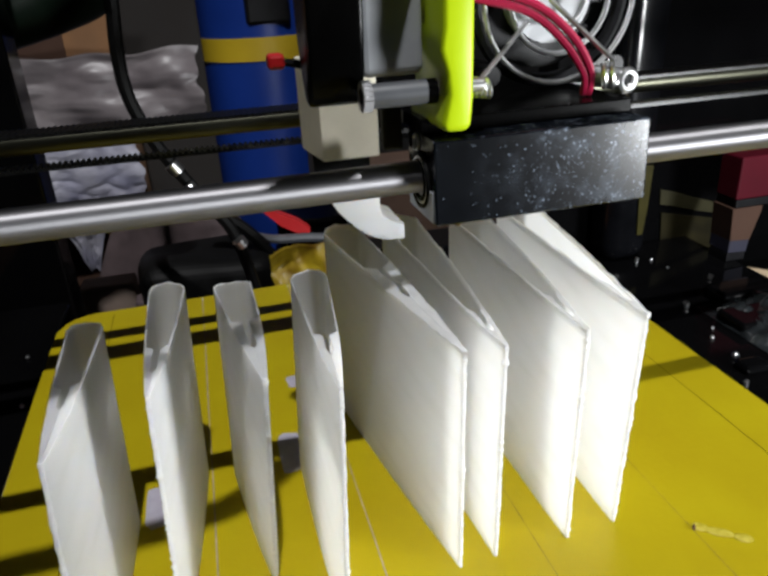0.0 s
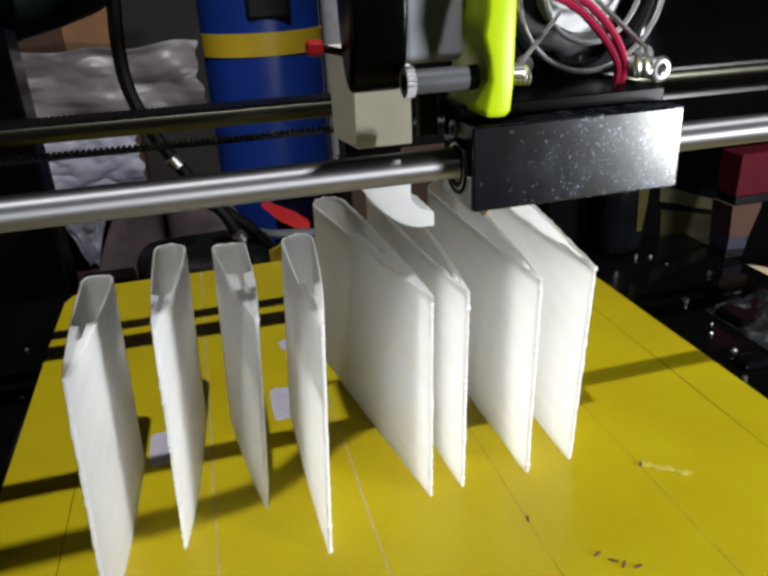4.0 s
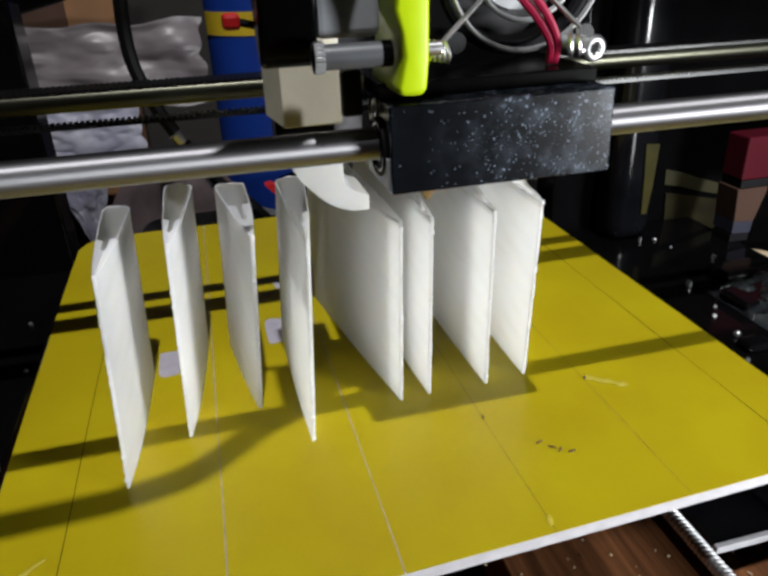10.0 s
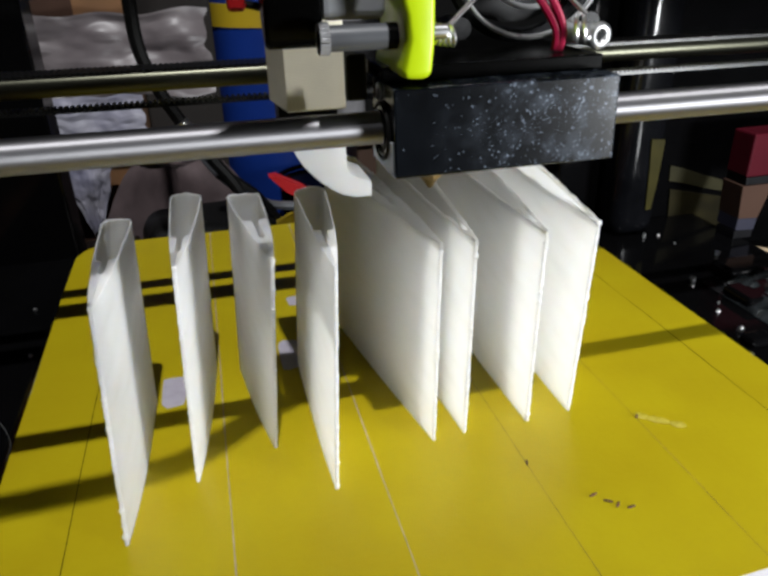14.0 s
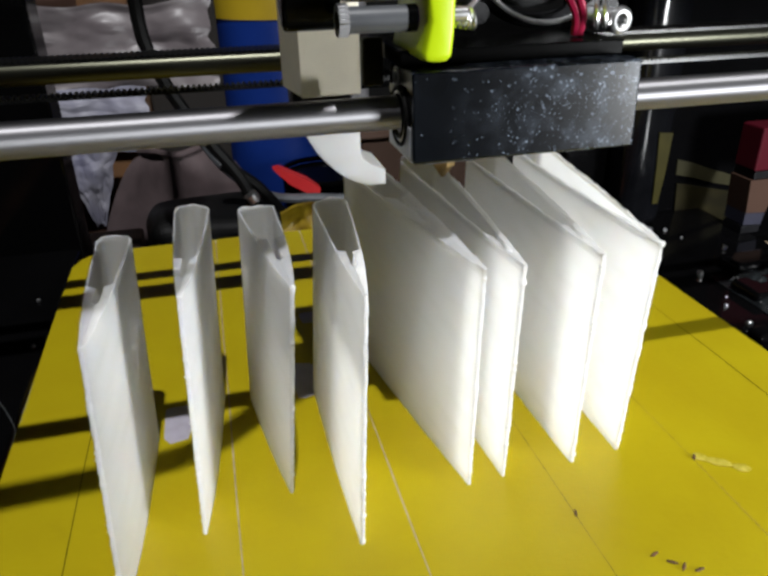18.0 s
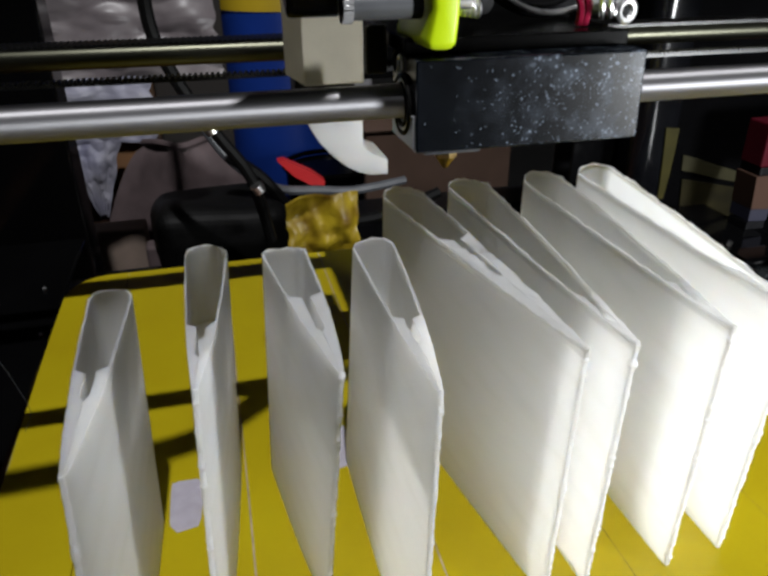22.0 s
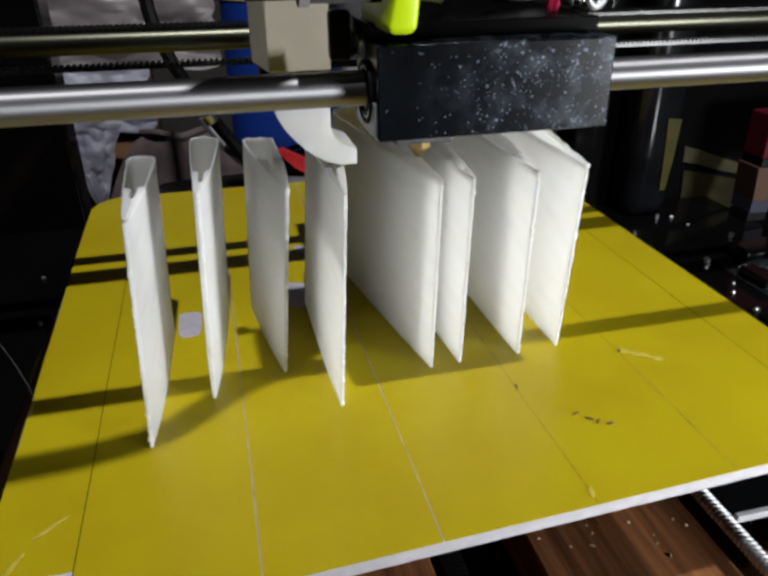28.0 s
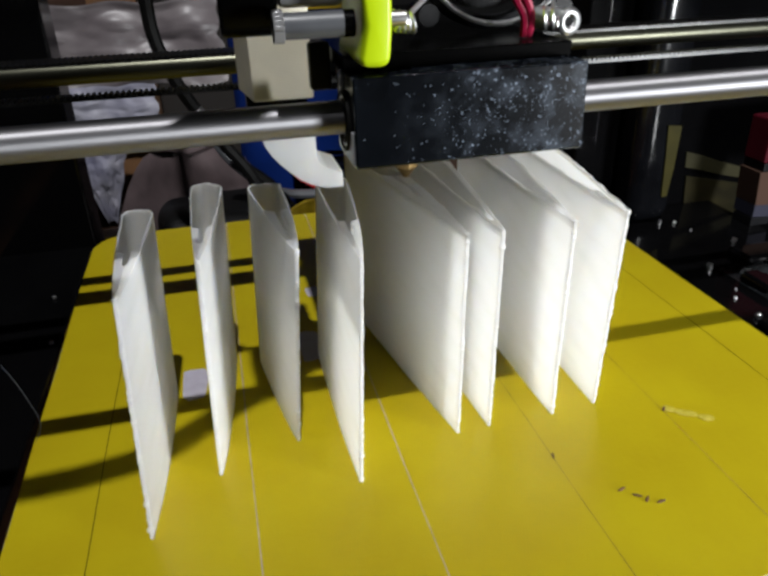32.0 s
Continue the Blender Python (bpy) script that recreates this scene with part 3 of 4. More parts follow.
def blade(i, row):
    tip0, tip1, bl, bk, br, lean = row
    rng = random.Random(40 + i)
    ox, oy = (tip0[0] + bk[0]) / 2, (tip0[1] + bk[1]) / 2
    bm = bmesh.new()
    layers, floor = 56, (38 if i < 4 else 55)
    outer, inner = [], []
    for k in range(layers + 1):
        s = 0.994 if i >= 4 and k == floor else k / layers
        shift = Vector((lean * (1 - s), 0))
        tip = Vector(tip0) * (1 - s) + Vector(tip1) * s
        pts = loop_of(tip, Vector(bl) + shift, Vector(bk) + shift, Vector(br) + shift)
        if k < floor:
            ins = []
        else:
            ins = hollow_of(pts, TIPS.get(i))
        rag = Vector((rng.uniform(-0.012, 0.015), -abs(rng.gauss(0, 0.03))))
        pts[0] += rag
        pts[-1] += rag
        for store, pp in ((outer, pts), (inner, ins)):
            store.append([bm.verts.new(((p.x - ox) * K, (p.y - oy) * K, (TALL * s + (0.03 * noise.noise((p.x * 2.3, p.y * 1.1, i * 1.3)) + 0.06 * noise.noise((p.x * 5, p.y * 12, i * 2.9)) if k == layers else 0.0)) * K)) for p in pp])
    n = len(outer[0])
    for k in range(layers):
        for j in range(n):
            j2 = (j + 1) % n
            bm.faces.new((outer[k][j], outer[k][j2], outer[k + 1][j2], outer[k + 1][j]))
            if k >= floor:
                bm.faces.new((inner[k][j2], inner[k][j], inner[k + 1][j], inner[k + 1][j2]))
    for j in range(n):
        j2 = (j + 1) % n
        bm.faces.new((outer[-1][j], outer[-1][j2], inner[-1][j2], inner[-1][j]))
    if i >= 4:
        for j in range(n):
            j2 = (j + 1) % n
            bm.faces.new((outer[floor][j2], outer[floor][j], inner[floor - layers - 1][j], inner[floor - layers - 1][j2]))
    bm.faces.new(outer[0][::-1])
    ob = thing("printed_blade", (ox, oy, 0))
    part("wall", bm, WHITE, ob, "", True)
    if i < 4:
        bm = bmesh.new()
        zf = TALL * floor / layers
        low = 1 - zf / TALL
        ring_in = hollow_of(loop_of(Vector(tip0) * low + Vector(tip1) * (1 - low), Vector(bl) + Vector((lean * low, 0)), Vector(bk) + Vector((lean * low, 0)), Vector(br) + Vector((lean * low, 0))), TIPS.get(i))
        lo = [bm.verts.new(((p.x - ox) * K, (p.y - oy) * K, (zf - 0.1) * K)) for p in ring_in]
        hi = [bm.verts.new(((p.x - ox) * K, (p.y - oy) * K, zf * K)) for p in ring_in]
        bm.faces.new(hi)
        bm.faces.new(lo[::-1])
        for j in range(n):
            bm.faces.new((lo[j], lo[(j + 1) % n], hi[(j + 1) % n], hi[j]))
        part("infill", bm, WHITE, ob)
    # lumpy bead of plastic down the front edge
    bm, rings, m = bmesh.new(), [], 8
    steps = 110
    for k in range(steps + 1):
        s = k / steps
        r = 0.052 + 0.034 * noise.noise((i * 7.1, k * 0.31, 0.0)) + 0.014 * noise.noise((i * 3.3, k * 0.93, 4.0)) + (0.03 if rng.random() < 0.09 else 0.0)
        c = Vector(tip0) * (1 - s) + Vector(tip1) * s + Vector((0, -0.012))
        z = TALL * s + (0.04 if k == steps else 0.0)
        rings.append([bm.verts.new(((c.x - ox + r * math.cos(2 * math.pi * j / m)) * K, (c.y - oy + r * math.sin(2 * math.pi * j / m)) * K, z * K)) for j in range(m)])
    for a, b in zip(rings, rings[1:]):
        for j in range(m):
            bm.faces.new((a[j], a[(j + 1) % m], b[(j + 1) % m], b[j]))
    bm.faces.new(rings[-1])
    part("front_bead", bm, WHITE, ob, "rough bead along the sharp edge", True)
    tagged(ob, "hollow white plastic blade standing half printed on the bed", "printed part", "printed blades")
    return ob


PRINTS = [blade(i, r) for i, r in enumerate(BLADES)]

# ---- carriage, built at its travel's zero ----
CAR = thing("print_carriage", (0, 0, 0), label="print head carriage with black bearing block, fans and lime bracket", category="print head")


def carriage():
    bm = bmesh.new()
    box(bm, (-6.04, 0, 9.38), (0, 2.2, 11.56), 0.05)
    for q in bm.verts:
        if q.co.y < 0.01:
            q.co.y += (q.co.z - 0.1047) * math.tan(radians(2.6))
    part("bearing_block", bm, ANODISED, CAR, "scratched black metal bearing block")
    bm = bmesh.new()
    box(bm, (-6.09, 0.12, 9.44), (-6.045, 2.08, 10.25), 0.02)
    part("bearing_seat", bm, SLATE, CAR, "pale metal seat of the bearing")
    bm = ring(bmesh.new(), (-6.10, ROD_Y, ROD_Z - 0.1), (1, 0, 0), 0.70, 0.06)
    ring(bm, (-6.10, ROD_Y, ROD_Z - 0.1), (1, 0, 0), 0.50, 0.07)
    part("bearing_seal", bm, RUBBER, CAR, "black rubber bearing seal", True)
    part("bearing_ring", ring(bmesh.new(), (-6.10, ROD_Y, ROD_Z - 0.1), (1, 0, 0), 0.60, 0.035), CHROME, CAR, "steel bearing ring", True)
    part("screw_hole", ring(bmesh.new(), (-6.06, 1.4, 11.28), (1, 0, 0), 0.20, 0.05, 24), CHROME, CAR, "", True)
    part("rear_bearing_block", box(bmesh.new(), (-6.04, 11.0, 9.2), (0, 13.2, 11.4), 0.05), PITCH, CAR)
    part("top_plate", box(bmesh.new(), (-6.1, 0.9, 11.57), (-0.05, 13.4, 11.95), 0.04), PITCH, CAR)
    inlet = box(bmesh.new(), (-8.15, 3.95, 10.38), (-6.42, 6.0, 13.2), 0.05)
    for q in inlet.verts:
        if q.co.x < -0.075 and q.co.y > 0.05:
            q.co.x -= 0.003
    part("cooling_block", inlet, BEIGE, CAR, "cream plastic duct inlet")
    out = [(-8.07, 9.35), (-6.45, 9.35), (-6.44, 8.55), (-6.36, 8.38), (-6.13, 8.2), (-5.68, 8.02), (-5.68, 7.55), (-6.22, 7.56), (-6.6, 7.68), (-6.95, 7.87), (-7.25, 8.12), (-7.52, 8.39), (-7.78, 8.70), (-7.98, 9.05)]
    part("air_duct", prism(bmesh.new(), out, 4.2, 6.2), WHITE, CAR, "curved white plastic air duct")
    part("duct_neck", box(bmesh.new(), (-8.3, 5.0, 9.3), (-6.5, 6.1, 10.6)), BLACK, CAR)
    bm = bmesh.new()
    rod(bm, (-3.1, 6.2, 6.95), (-3.1, 6.2, 7.35), 0.08, 12, 0.35)
    rod(bm, (-3.1, 6.2, 7.35), (-3.1, 6.2, 7.7), 0.4, 6)
    part("nozzle", bm, BRASS, CAR, "brass nozzle", True)
    part("heater_block", box(bmesh.new(), (-4.2, 5.2, 7.7), (-2.2, 7.0, 8.8), 0.1), GREY, CAR)
    part("heat_sink", rod(bmesh.new(), (-3.1, 6.2, 8.8), (-3.1, 6.2, 11.6), 1.1, 24), GREY, CAR)
    for x in (-5.2, -0.8):
        part("block_screw", rod(bmesh.new(), (x, 1.1, 9.30), (x, 1.1, 9.40), 0.22, 16), CHROME, CAR, "", True)
    # blower, bracket, standoff
    bm = bmesh.new()
    rod(bm, (-8.85, 0, 15.0), (-7.55, 0, 15.0), 2.55, 40)
    bmesh.ops.bevel(bm, geom=bm.edges[:], offset=0.0012, segments=2, affect="EDGES", profile=0.5)
    for q in bm.verts:
        q.co.y = 0.012 + q.co.y * 0.36
    part("blower", bm, PITCH, CAR, "black blower fan housing", True)
    part("blower_plate", box(bmesh.new(), (-7.54, 0.9, 13.05), (-5.95, 1.5, 17.2), 0.2, 3), SLATE, CAR)
    prof = [(-5.92, 11.95), (-5.80, 11.82), (-5.32, 11.80), (-5.18, 11.92), (-5.12, 12.6), (-5.08, 17.5), (-5.80, 17.5), (-5.86, 14.2), (-5.94, 13.7), (-5.80, 13.2), (-5.74, 12.7)]
    part("bracket", rounded(prism(bmesh.new(), prof, -0.3, 2.4), 0.13), LIME, CAR, "lime green plastic bracket", True)
    part("bracket_foot", box(bmesh.new(), (-6.7, 2.3, 10.9), (-6.15, 2.7, 12.1), 0.08), OLIVE, CAR)
    bm = rod(bmesh.new(), (-7.5, 0.25, 12.74), (-6.15, 0.25, 12.74), 0.29, 24)
    part("standoff", bm, GREY, CAR, "grey plastic standoff", True)
    part("standoff_sleeve", rod(bmesh.new(), (-6.15, 0.25, 12.74), (-5.9, 0.25, 12.74), 0.30, 24), PITCH, CAR, "black end of the standoff", True)
    bm = bmesh.new()
    for k in range(18):
        c, q = math.cos(k * math.pi / 9), math.sin(k * math.pi / 9)
        box(bm, (-7.74, 0.25 + 0.31 * c - 0.05, 12.75 + 0.31 * q - 0.05), (-7.5, 0.25 + 0.31 * c + 0.05, 12.75 + 0.31 * q + 0.05), 0.012, 1)
    rod(bm, (-7.72, 0.25, 12.75), (-7.5, 0.25, 12.75), 0.31, 24)
    head = part("knurled_screw", bm, THREAD, CAR, "bright knurled screw head", True)
    part("socket", rod(bmesh.new(), (-7.735, 0.25, 12.75), (-7.6, 0.25, 12.75), 0.2, 6), RUBBER, head)
    bm = rod(bmesh.new(), (-5.2, 0.25, 12.78), (-4.7, 0.25, 12.78), 0.17, 16)
    part("bolt_end", bm, CHROME, CAR, "", True)
    # axial fan with wire guard
    bm = bmesh.new()
    ring(bm, (-1.2, 3.7, 14.5), (0, 1, 0), 2.3, 0.2)
    for x, z in ((-3.2, 12.5), (0.8, 12.5), (-3.2, 16.5), (0.8, 16.5)):
        rod(bm, (x, 3.2, z), (x, 4.4, z), 0.3, 16)
    part("fan_frame", bm, BLACK, CAR, "", True)
    part("fan_shroud", rod(bmesh.new(), (-1.2, 4.2, 14.5), (-1.2, 4.7, 14.5), 2.0, 40), BLACK, CAR)
    part("fan_hub", rod(bmesh.new(), (-1.2, 3.6, 14.5), (-1.2, 4.2, 14.5), 1.25, 32), SLATE, CAR, "grey fan hub", True)
    for r in (0.75, 1.5, 2.3):
        part("guard_ring", ring(bmesh.new(), (-1.2, 3.05, 14.5), (0, 1, 0), r, 0.075), CHROME, CAR, "", True)
    for a, b in (((-4.4, 1.2, 12.7), (-2.3, 2.9, 13.9)), ((-0.4, 1.4, 12.9), (-1.9, 2.6, 14.6))):
        part("guard_wire", rod(bmesh.new(), a, b, 0.07, 10), CHROME, CAR, "", True)
    bm = rod(bmesh.new(), (0.0, 1.35, 12.36), (-0.25, 2.6, 12.36), 0.30, 28)
    ring(bm, (0.0, 1.30, 12.36), (-0.15, 1, 0), 0.25, 0.11)
    screw = part("cap_screw", bm, CHROME, CAR, "bright socket head screw", True)
    part("socket", rod(bmesh.new(), (0.0, 1.30, 12.36), (0.0, 1.5, 12.36), 0.13, 6), RUBBER, screw)
    part("washer_foot", rod(bmesh.new(), (-0.05, 1.6, 11.58), (-0.05, 1.6, 11.8), 0.30, 20, 0.18), CHROME, CAR, "", True)
    bm = bmesh.new()
    for k in range(4):
        ring(bm, (-4.86 + 0.13 * k, 0.5, 12.70 - 0.02 * k), (1, 0, 0.15), 0.22, 0.055, 20, 6)
    part("spring", bm, CHROME, CAR, "small bright steel spring", True)
    bm = bmesh.new()
    for k in range(2):
        ring(bm, (-0.35 - 0.18 * k, 1.5 + 0.1 * k, 12.5), (1, -0.5, 0.1), 0.33, 0.06, 24, 6)
    part("spring", bm, CHROME, CAR, "small bright steel spring", True)
    conn = part("connector", box(bmesh.new(), (-9.55, 2.8, 13.2), (-9.1, 3.3, 13.6), 0.1), RED, CAR, "red plug on black wires")
    part("plug_wire", tube(bmesh.new(), smooth_path([(-9.2, 3.0, 13.4), (-8.8, 3.0, 13.3), (-8.3, 3.0, 13.2), (-8.0, 2.8, 13.6)]), 0.1), RUBBER, conn, "", True)
    part("cable_bundle", tube(bmesh.new(), smooth_path([(-40, -5.2, 19), (-22, -4.8, 19), (-15.2, -4.6, 19), (-13.4, -4.45, 19), (-11.6, -3.97, 19), (-9.6, -2.45, 19), (-7.7, -1.4, 19), (-6.3, 0.4, 18.4), (-5.5, 1.8, 17.2)]), 0.52), RUBBER, CAR, "thick black cable bundle", True)
    for a in range(8):
        c, q = math.cos(a * math.pi / 4), math.sin(a * math.pi / 4)
        part("fan_blade", box(bmesh.new(), (-1.2 + 0.95 * c - 0.25, 3.7, 14.5 + 0.95 * q - 0.25), (-1.2 + 1.5 * c + 0.25, 4.0, 14.5 + 1.5 * q + 0.25), 0.05), BLACK, CAR)
    bm = bmesh.new()
    tube(bm, smooth_path([(-5.0, 1.9, 14.8), (-4.2, 1.7, 14.65), (-2.8, 1.7, 14.25), (-1.8, 1.7, 13.5), (-1.1, 1.7, 12.6), (-1.0, 1.8, 12.0)]), 0.12)
    tube(bm, smooth_path([(-5.0, 1.8, 15.05), (-4.2, 1.6, 14.88), (-2.75, 1.55, 14.45), (-1.62, 1.55, 13.62), (-0.95, 1.6, 12.65), (-0.9, 1.75, 12.0)]), 0.11)
    part("red_wire", bm, CRIMSON, CAR, "", True)


carriage()


# ---- background ----
def background():
    t = thing("work_lamp", (32.4, -26.1, -10.65), label="small work lamp with a bright round face", category="lamp")
    part("pole", rod(bmesh.new(), (7.2, -5.5, 0), (7.2, -5.5, 18.5), 0.4, 16), BLACK, t, "", True)
    part("foot", rod(bmesh.new(), (7.2, -5.5, 0), (7.2, -5.5, 1), 4, 32), BLACK, t, "", True)
    part("head", rod(bmesh.new(), (6.9, -5.2, 19.1), (9.0, -6.8, 19.3), 4.6, 32), BLACK, t, "", True)
    def bench(name, x0, x1, y0, y1, top, label):
        t = thing(name, ((x0 + x1) / 2, (y0 + y1) / 2, -90), label=label, category="bench")
        w, d, h = (x1 - x0) / 2, (y1 - y0) / 2, top + 90
        part("top", box(bmesh.new(), (-w, -d, h - 3), (w, d, h), 0.2), DARK_BENCH, t)
        for sx in (-1, 1):
            for sy in (-1, 1):
                part("leg", box(bmesh.new(), (sx * (w - 4) - 2.5, sy * (d - 4) - 2.5, 0), (sx * (w - 4) + 2.5, sy * (d - 4) + 2.5, h - 3), 0.2), DARK_BENCH, t)
    bench("workbench", -62, 62, -48, 40, -10.65, "black painted workbench that carries the printer")
    bench("low_bench", -62, 62, 44, 108, -40.0, "low black bench with stored boxes and a barrel")
    t = thing("barrel", (0.5, 83, -40), label="blue plastic barrel with a yellow band", category="barrel")
    part("body", rod(bmesh.new(), (0, 0, 0), (0, 0, 70), 8.2, 48), BLUE, t, "", True)
    part("band", rod(bmesh.new(), (0, 0, 46.2), (0, 0, 49), 8.35, 48), BAND, t, "yellow band", True)
    part("recess", box(bmesh.new(), (-2.2, -8.4, 50.4), (3.4, -6.0, 58), 0.5), BLACK, t, "dark hand hold")
    tagged(part("white_pipe", rod(bmesh.new(), (13.0, 92, -40), (13.0, 92, 40), 2.3, 28), PALE, None, "", True), "white upright pipe beside the blue barrel", "pipe")
    t = thing("bucket", (4.1, 67.8, -40), label="black plastic bucket standing before a blue barrel", category="bucket")
    bm = rod(bmesh.new(), (0, 0, 0), (0, 0, 28.2), 4.9, 40, 5.75)
    part("body", bm, PITCH, t, "", True)
    part("rim", tube(bmesh.new(), [(5.9 * math.cos(2 * math.pi * k / 40), 5.9 * math.sin(2 * math.pi * k / 40), 28.6) for k in range(40)], 0.35, 8, True), PITCH, t, "", True)
    t = thing("cardboard_box", (-24, 83, -40), label="orange-brown cardboard box behind a cloudy plastic bag", category="box")
    part("body", box(bmesh.new(), (-8, -17, 0), (7.5, 17, 66), 0.3), CARD, t)
    part("flap", box(bmesh.new(), (-7.8, -17.5, 66.1), (7.3, -1, 66.5), 0.1), CARD, t)
    part("flap", box(bmesh.new(), (-7.8, -0.8, 66.1), (7.3, 17, 66.5), 0.1), CARD, t)
    part("packing_tape", box(bmesh.new(), (-2.5, -17.3, 20), (2.5, -17.05, 65.5)), PINK, t, "dull strip of packing tape")
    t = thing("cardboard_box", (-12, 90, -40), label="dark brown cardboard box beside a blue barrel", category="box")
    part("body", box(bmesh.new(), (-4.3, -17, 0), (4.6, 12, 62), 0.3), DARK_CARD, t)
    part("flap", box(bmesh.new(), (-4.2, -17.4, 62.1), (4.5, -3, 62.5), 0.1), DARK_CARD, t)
    def sheet(x0, x1, z0, z1, y, folds, fine, seed, narrow=0.0):
        """A hanging sheet of thin plastic with soft folds and ragged ends."""
        bm = bmesh.new()
        bmesh.ops.create_grid(bm, x_segments=50, y_segments=60, size=0.5)
        for q in bm.verts:
            u, w = q.co.x, q.co.y
            edge = (1 + 0.12 * noise.noise((w * 5, 0.2, 7 + seed))) * (1 - narrow * (0.5 - w))
            q.co = Vector(((x0 + x1) / 2 + u * (x1 - x0) * edge, y + folds * noise.noise((u * 3 + w, w * 3 - u, 0.3 + seed)) + fine * noise.noise((u * 9, w * 9, 2 + seed)), (z0 + z1) / 2 + w * (z1 - z0) * (1 + 0.12 * noise.noise((u * 4, 0.5, 9 + seed))))) * K
        bmesh.ops.solidify(bm, geom=bm.faces[:], thickness=0.002)
        return bm
    bag = thing("plastic_bag", (0, 0, 0), label="crumpled cloudy plastic bag hanging before a cardboard box", category="bag")
    part("front_sheet", sheet(-25.5, -8.3, 1.6, 9.6, 60, 1.2, 0.16, 0), BAGM, bag, "", True)
    part("side_fold", sheet(-26.0, -15.6, -4.6, 1.8, 59.4, 0.5, 0.2, 3), BAG_WHITE, bag, "whiter folded end of the bag", True)
    part("corner", sheet(-25.4, -19.5, -12.5, -4.4, 58.8, 0.5, 0.2, 6, 0.85), BAG_WHITE, bag, "whiter pointed corner of the bag", True)
    sack = thing("paper_sack", (-11.5, 54, -40), label="dull mauve crumpled paper sack behind the machine", category="sack")
    bm = bmesh.new()
    bmesh.ops.create_grid(bm, x_segments=48, y_segments=40, size=1)
    for q in bm.verts:
        u, w = q.co.x, (q.co.y + 1) / 2
        wide = min(9.5, 3.0 + 14 * (1 - w) ** 0.6)
        q.co = Vector((u * wide - 1.5 * w, -3.6 * math.cos(u * 1.5) + 0.9 * noise.noise((u * 2, w * 3, 1.0)) + 0.15 * noise.noise((u * 9, w * 9, 4.0)), w * (36.6 + 1.0 * noise.noise((u * 2.5, 0.3, 2.0))))) * K
    bmesh.ops.solidify(bm, geom=bm.faces[:], thickness=0.002)
    part("body", bm, MAUVE, sack, "", True)
    bm = tube(bmesh.new(), smooth_path([(-5.2, 0.2, 36.4), (-3.5, -2.4, 36.9), (-1.5, -3.5, 36.7), (0.6, -2.3, 36.9), (2.2, 0.3, 36.3)]), 0.35, 8)
    part("rolled_rim", bm, MAUVE, sack, "", True)
    tagged(part("beige_carton", box(bmesh.new(), (-22.2, 47, -40), (-17.2, 50, -9.9), 0.3), material("beige_card", (0.22, 0.17, 0.14), 0.7, vary=0.2, scale=30, spec=0.12)), "small beige carton standing behind the machine", "carton")
    tagged(part("mauve_carton", box(bmesh.new(), (-17.1, 44, -40), (-13.9, 46, -10.6), 0.3), MAUVE), "low mauve carton behind the bed", "carton")
    tagged(part("paper_strip", prism(bmesh.new(), [(-9.5, -10.6), (-3.6, -10.6), (-3.5, -9.3), (-9.4, -8.9)], 33.4, 33.6), material("white_paper", (0.42, 0.42, 0.46), 0.7, vary=0.1)), "torn white paper strip leaning behind the bed", "paper")
    bm = tube(bmesh.new(), smooth_path([(-30, 36, 13.5), (-23, 36, 13.0), (-19.5, 36, 13.8), (-16.5, 36, 14.6), (-14.0, 34.5, 15.6), (-12.6, 31.5, 17.6), (-11.6, 28.0, 20.5)]), 1.7, 16)
    tagged(part("dark_hose", bm, material("dark_green_rubber", (0.003, 0.007, 0.004), 0.5, spec=0.1), None, "", True), "dark green rubber hose hanging behind the gantry", "hose")
    bm = sheet(-5.2, 0.4, -10.6, -3.1, 33, 1.1, 0.14, 5)
    tagged(part("yellow_packet", bm, YELLOW_OLD, None, "", True), "crumpled yellow and black plastic packet behind the bed", "packet")
    bm = box(bmesh.new(), (-15.4, 35.6, -10.6), (-4.6, 43, -4.7), 1.6, 6)
    bmesh.ops.subdivide_edges(bm, edges=bm.edges[:], cuts=3, use_grid_fill=True)
    for q in bm.verts:
        q.co += Vector((noise.noise(q.co * 30), noise.noise(q.co * 26 + Vector((3, 0, 0))), max(0.0, q.co.z + 0.1) * 14 * noise.noise(q.co * 34 + Vector((0, 7, 0))))) * 0.006
    tagged(part("black_cloth", bm, RUBBER, None, "", True), "crumpled black cloth heap behind the bed", "cloth")
    bm = tube(bmesh.new(), smooth_path([(-12.0, 30, 40), (-12.2, 30, 24), (-12.5, 30, 15.5), (-12.8, 30, 12.1), (-12.75, 30, 9.6), (-12.2, 30, 7.6), (-11.3, 30, 5.6), (-9.6, 30.5, 2.6), (-7.6, 31, -0.8), (-6.5, 32, -6)]), 0.42)
    cable = tagged(part("cable", bm, RUBBER, None, "", True), "thick black cable hanging behind the gantry", "cable")
    for a, b in (((-10.9, 29.6, 4.9), (-10.5, 29.6, 4.3)), ((-10.1, 29.7, 3.4), (-9.8, 29.7, 2.9)), ((-7.4, 30.4, -1.1), (-7.1, 30.5, -1.6))):
        part("sleeve", rod(bmesh.new(), a, b, 0.46, 14), CHROME, cable, "bright metal cable clip", True)
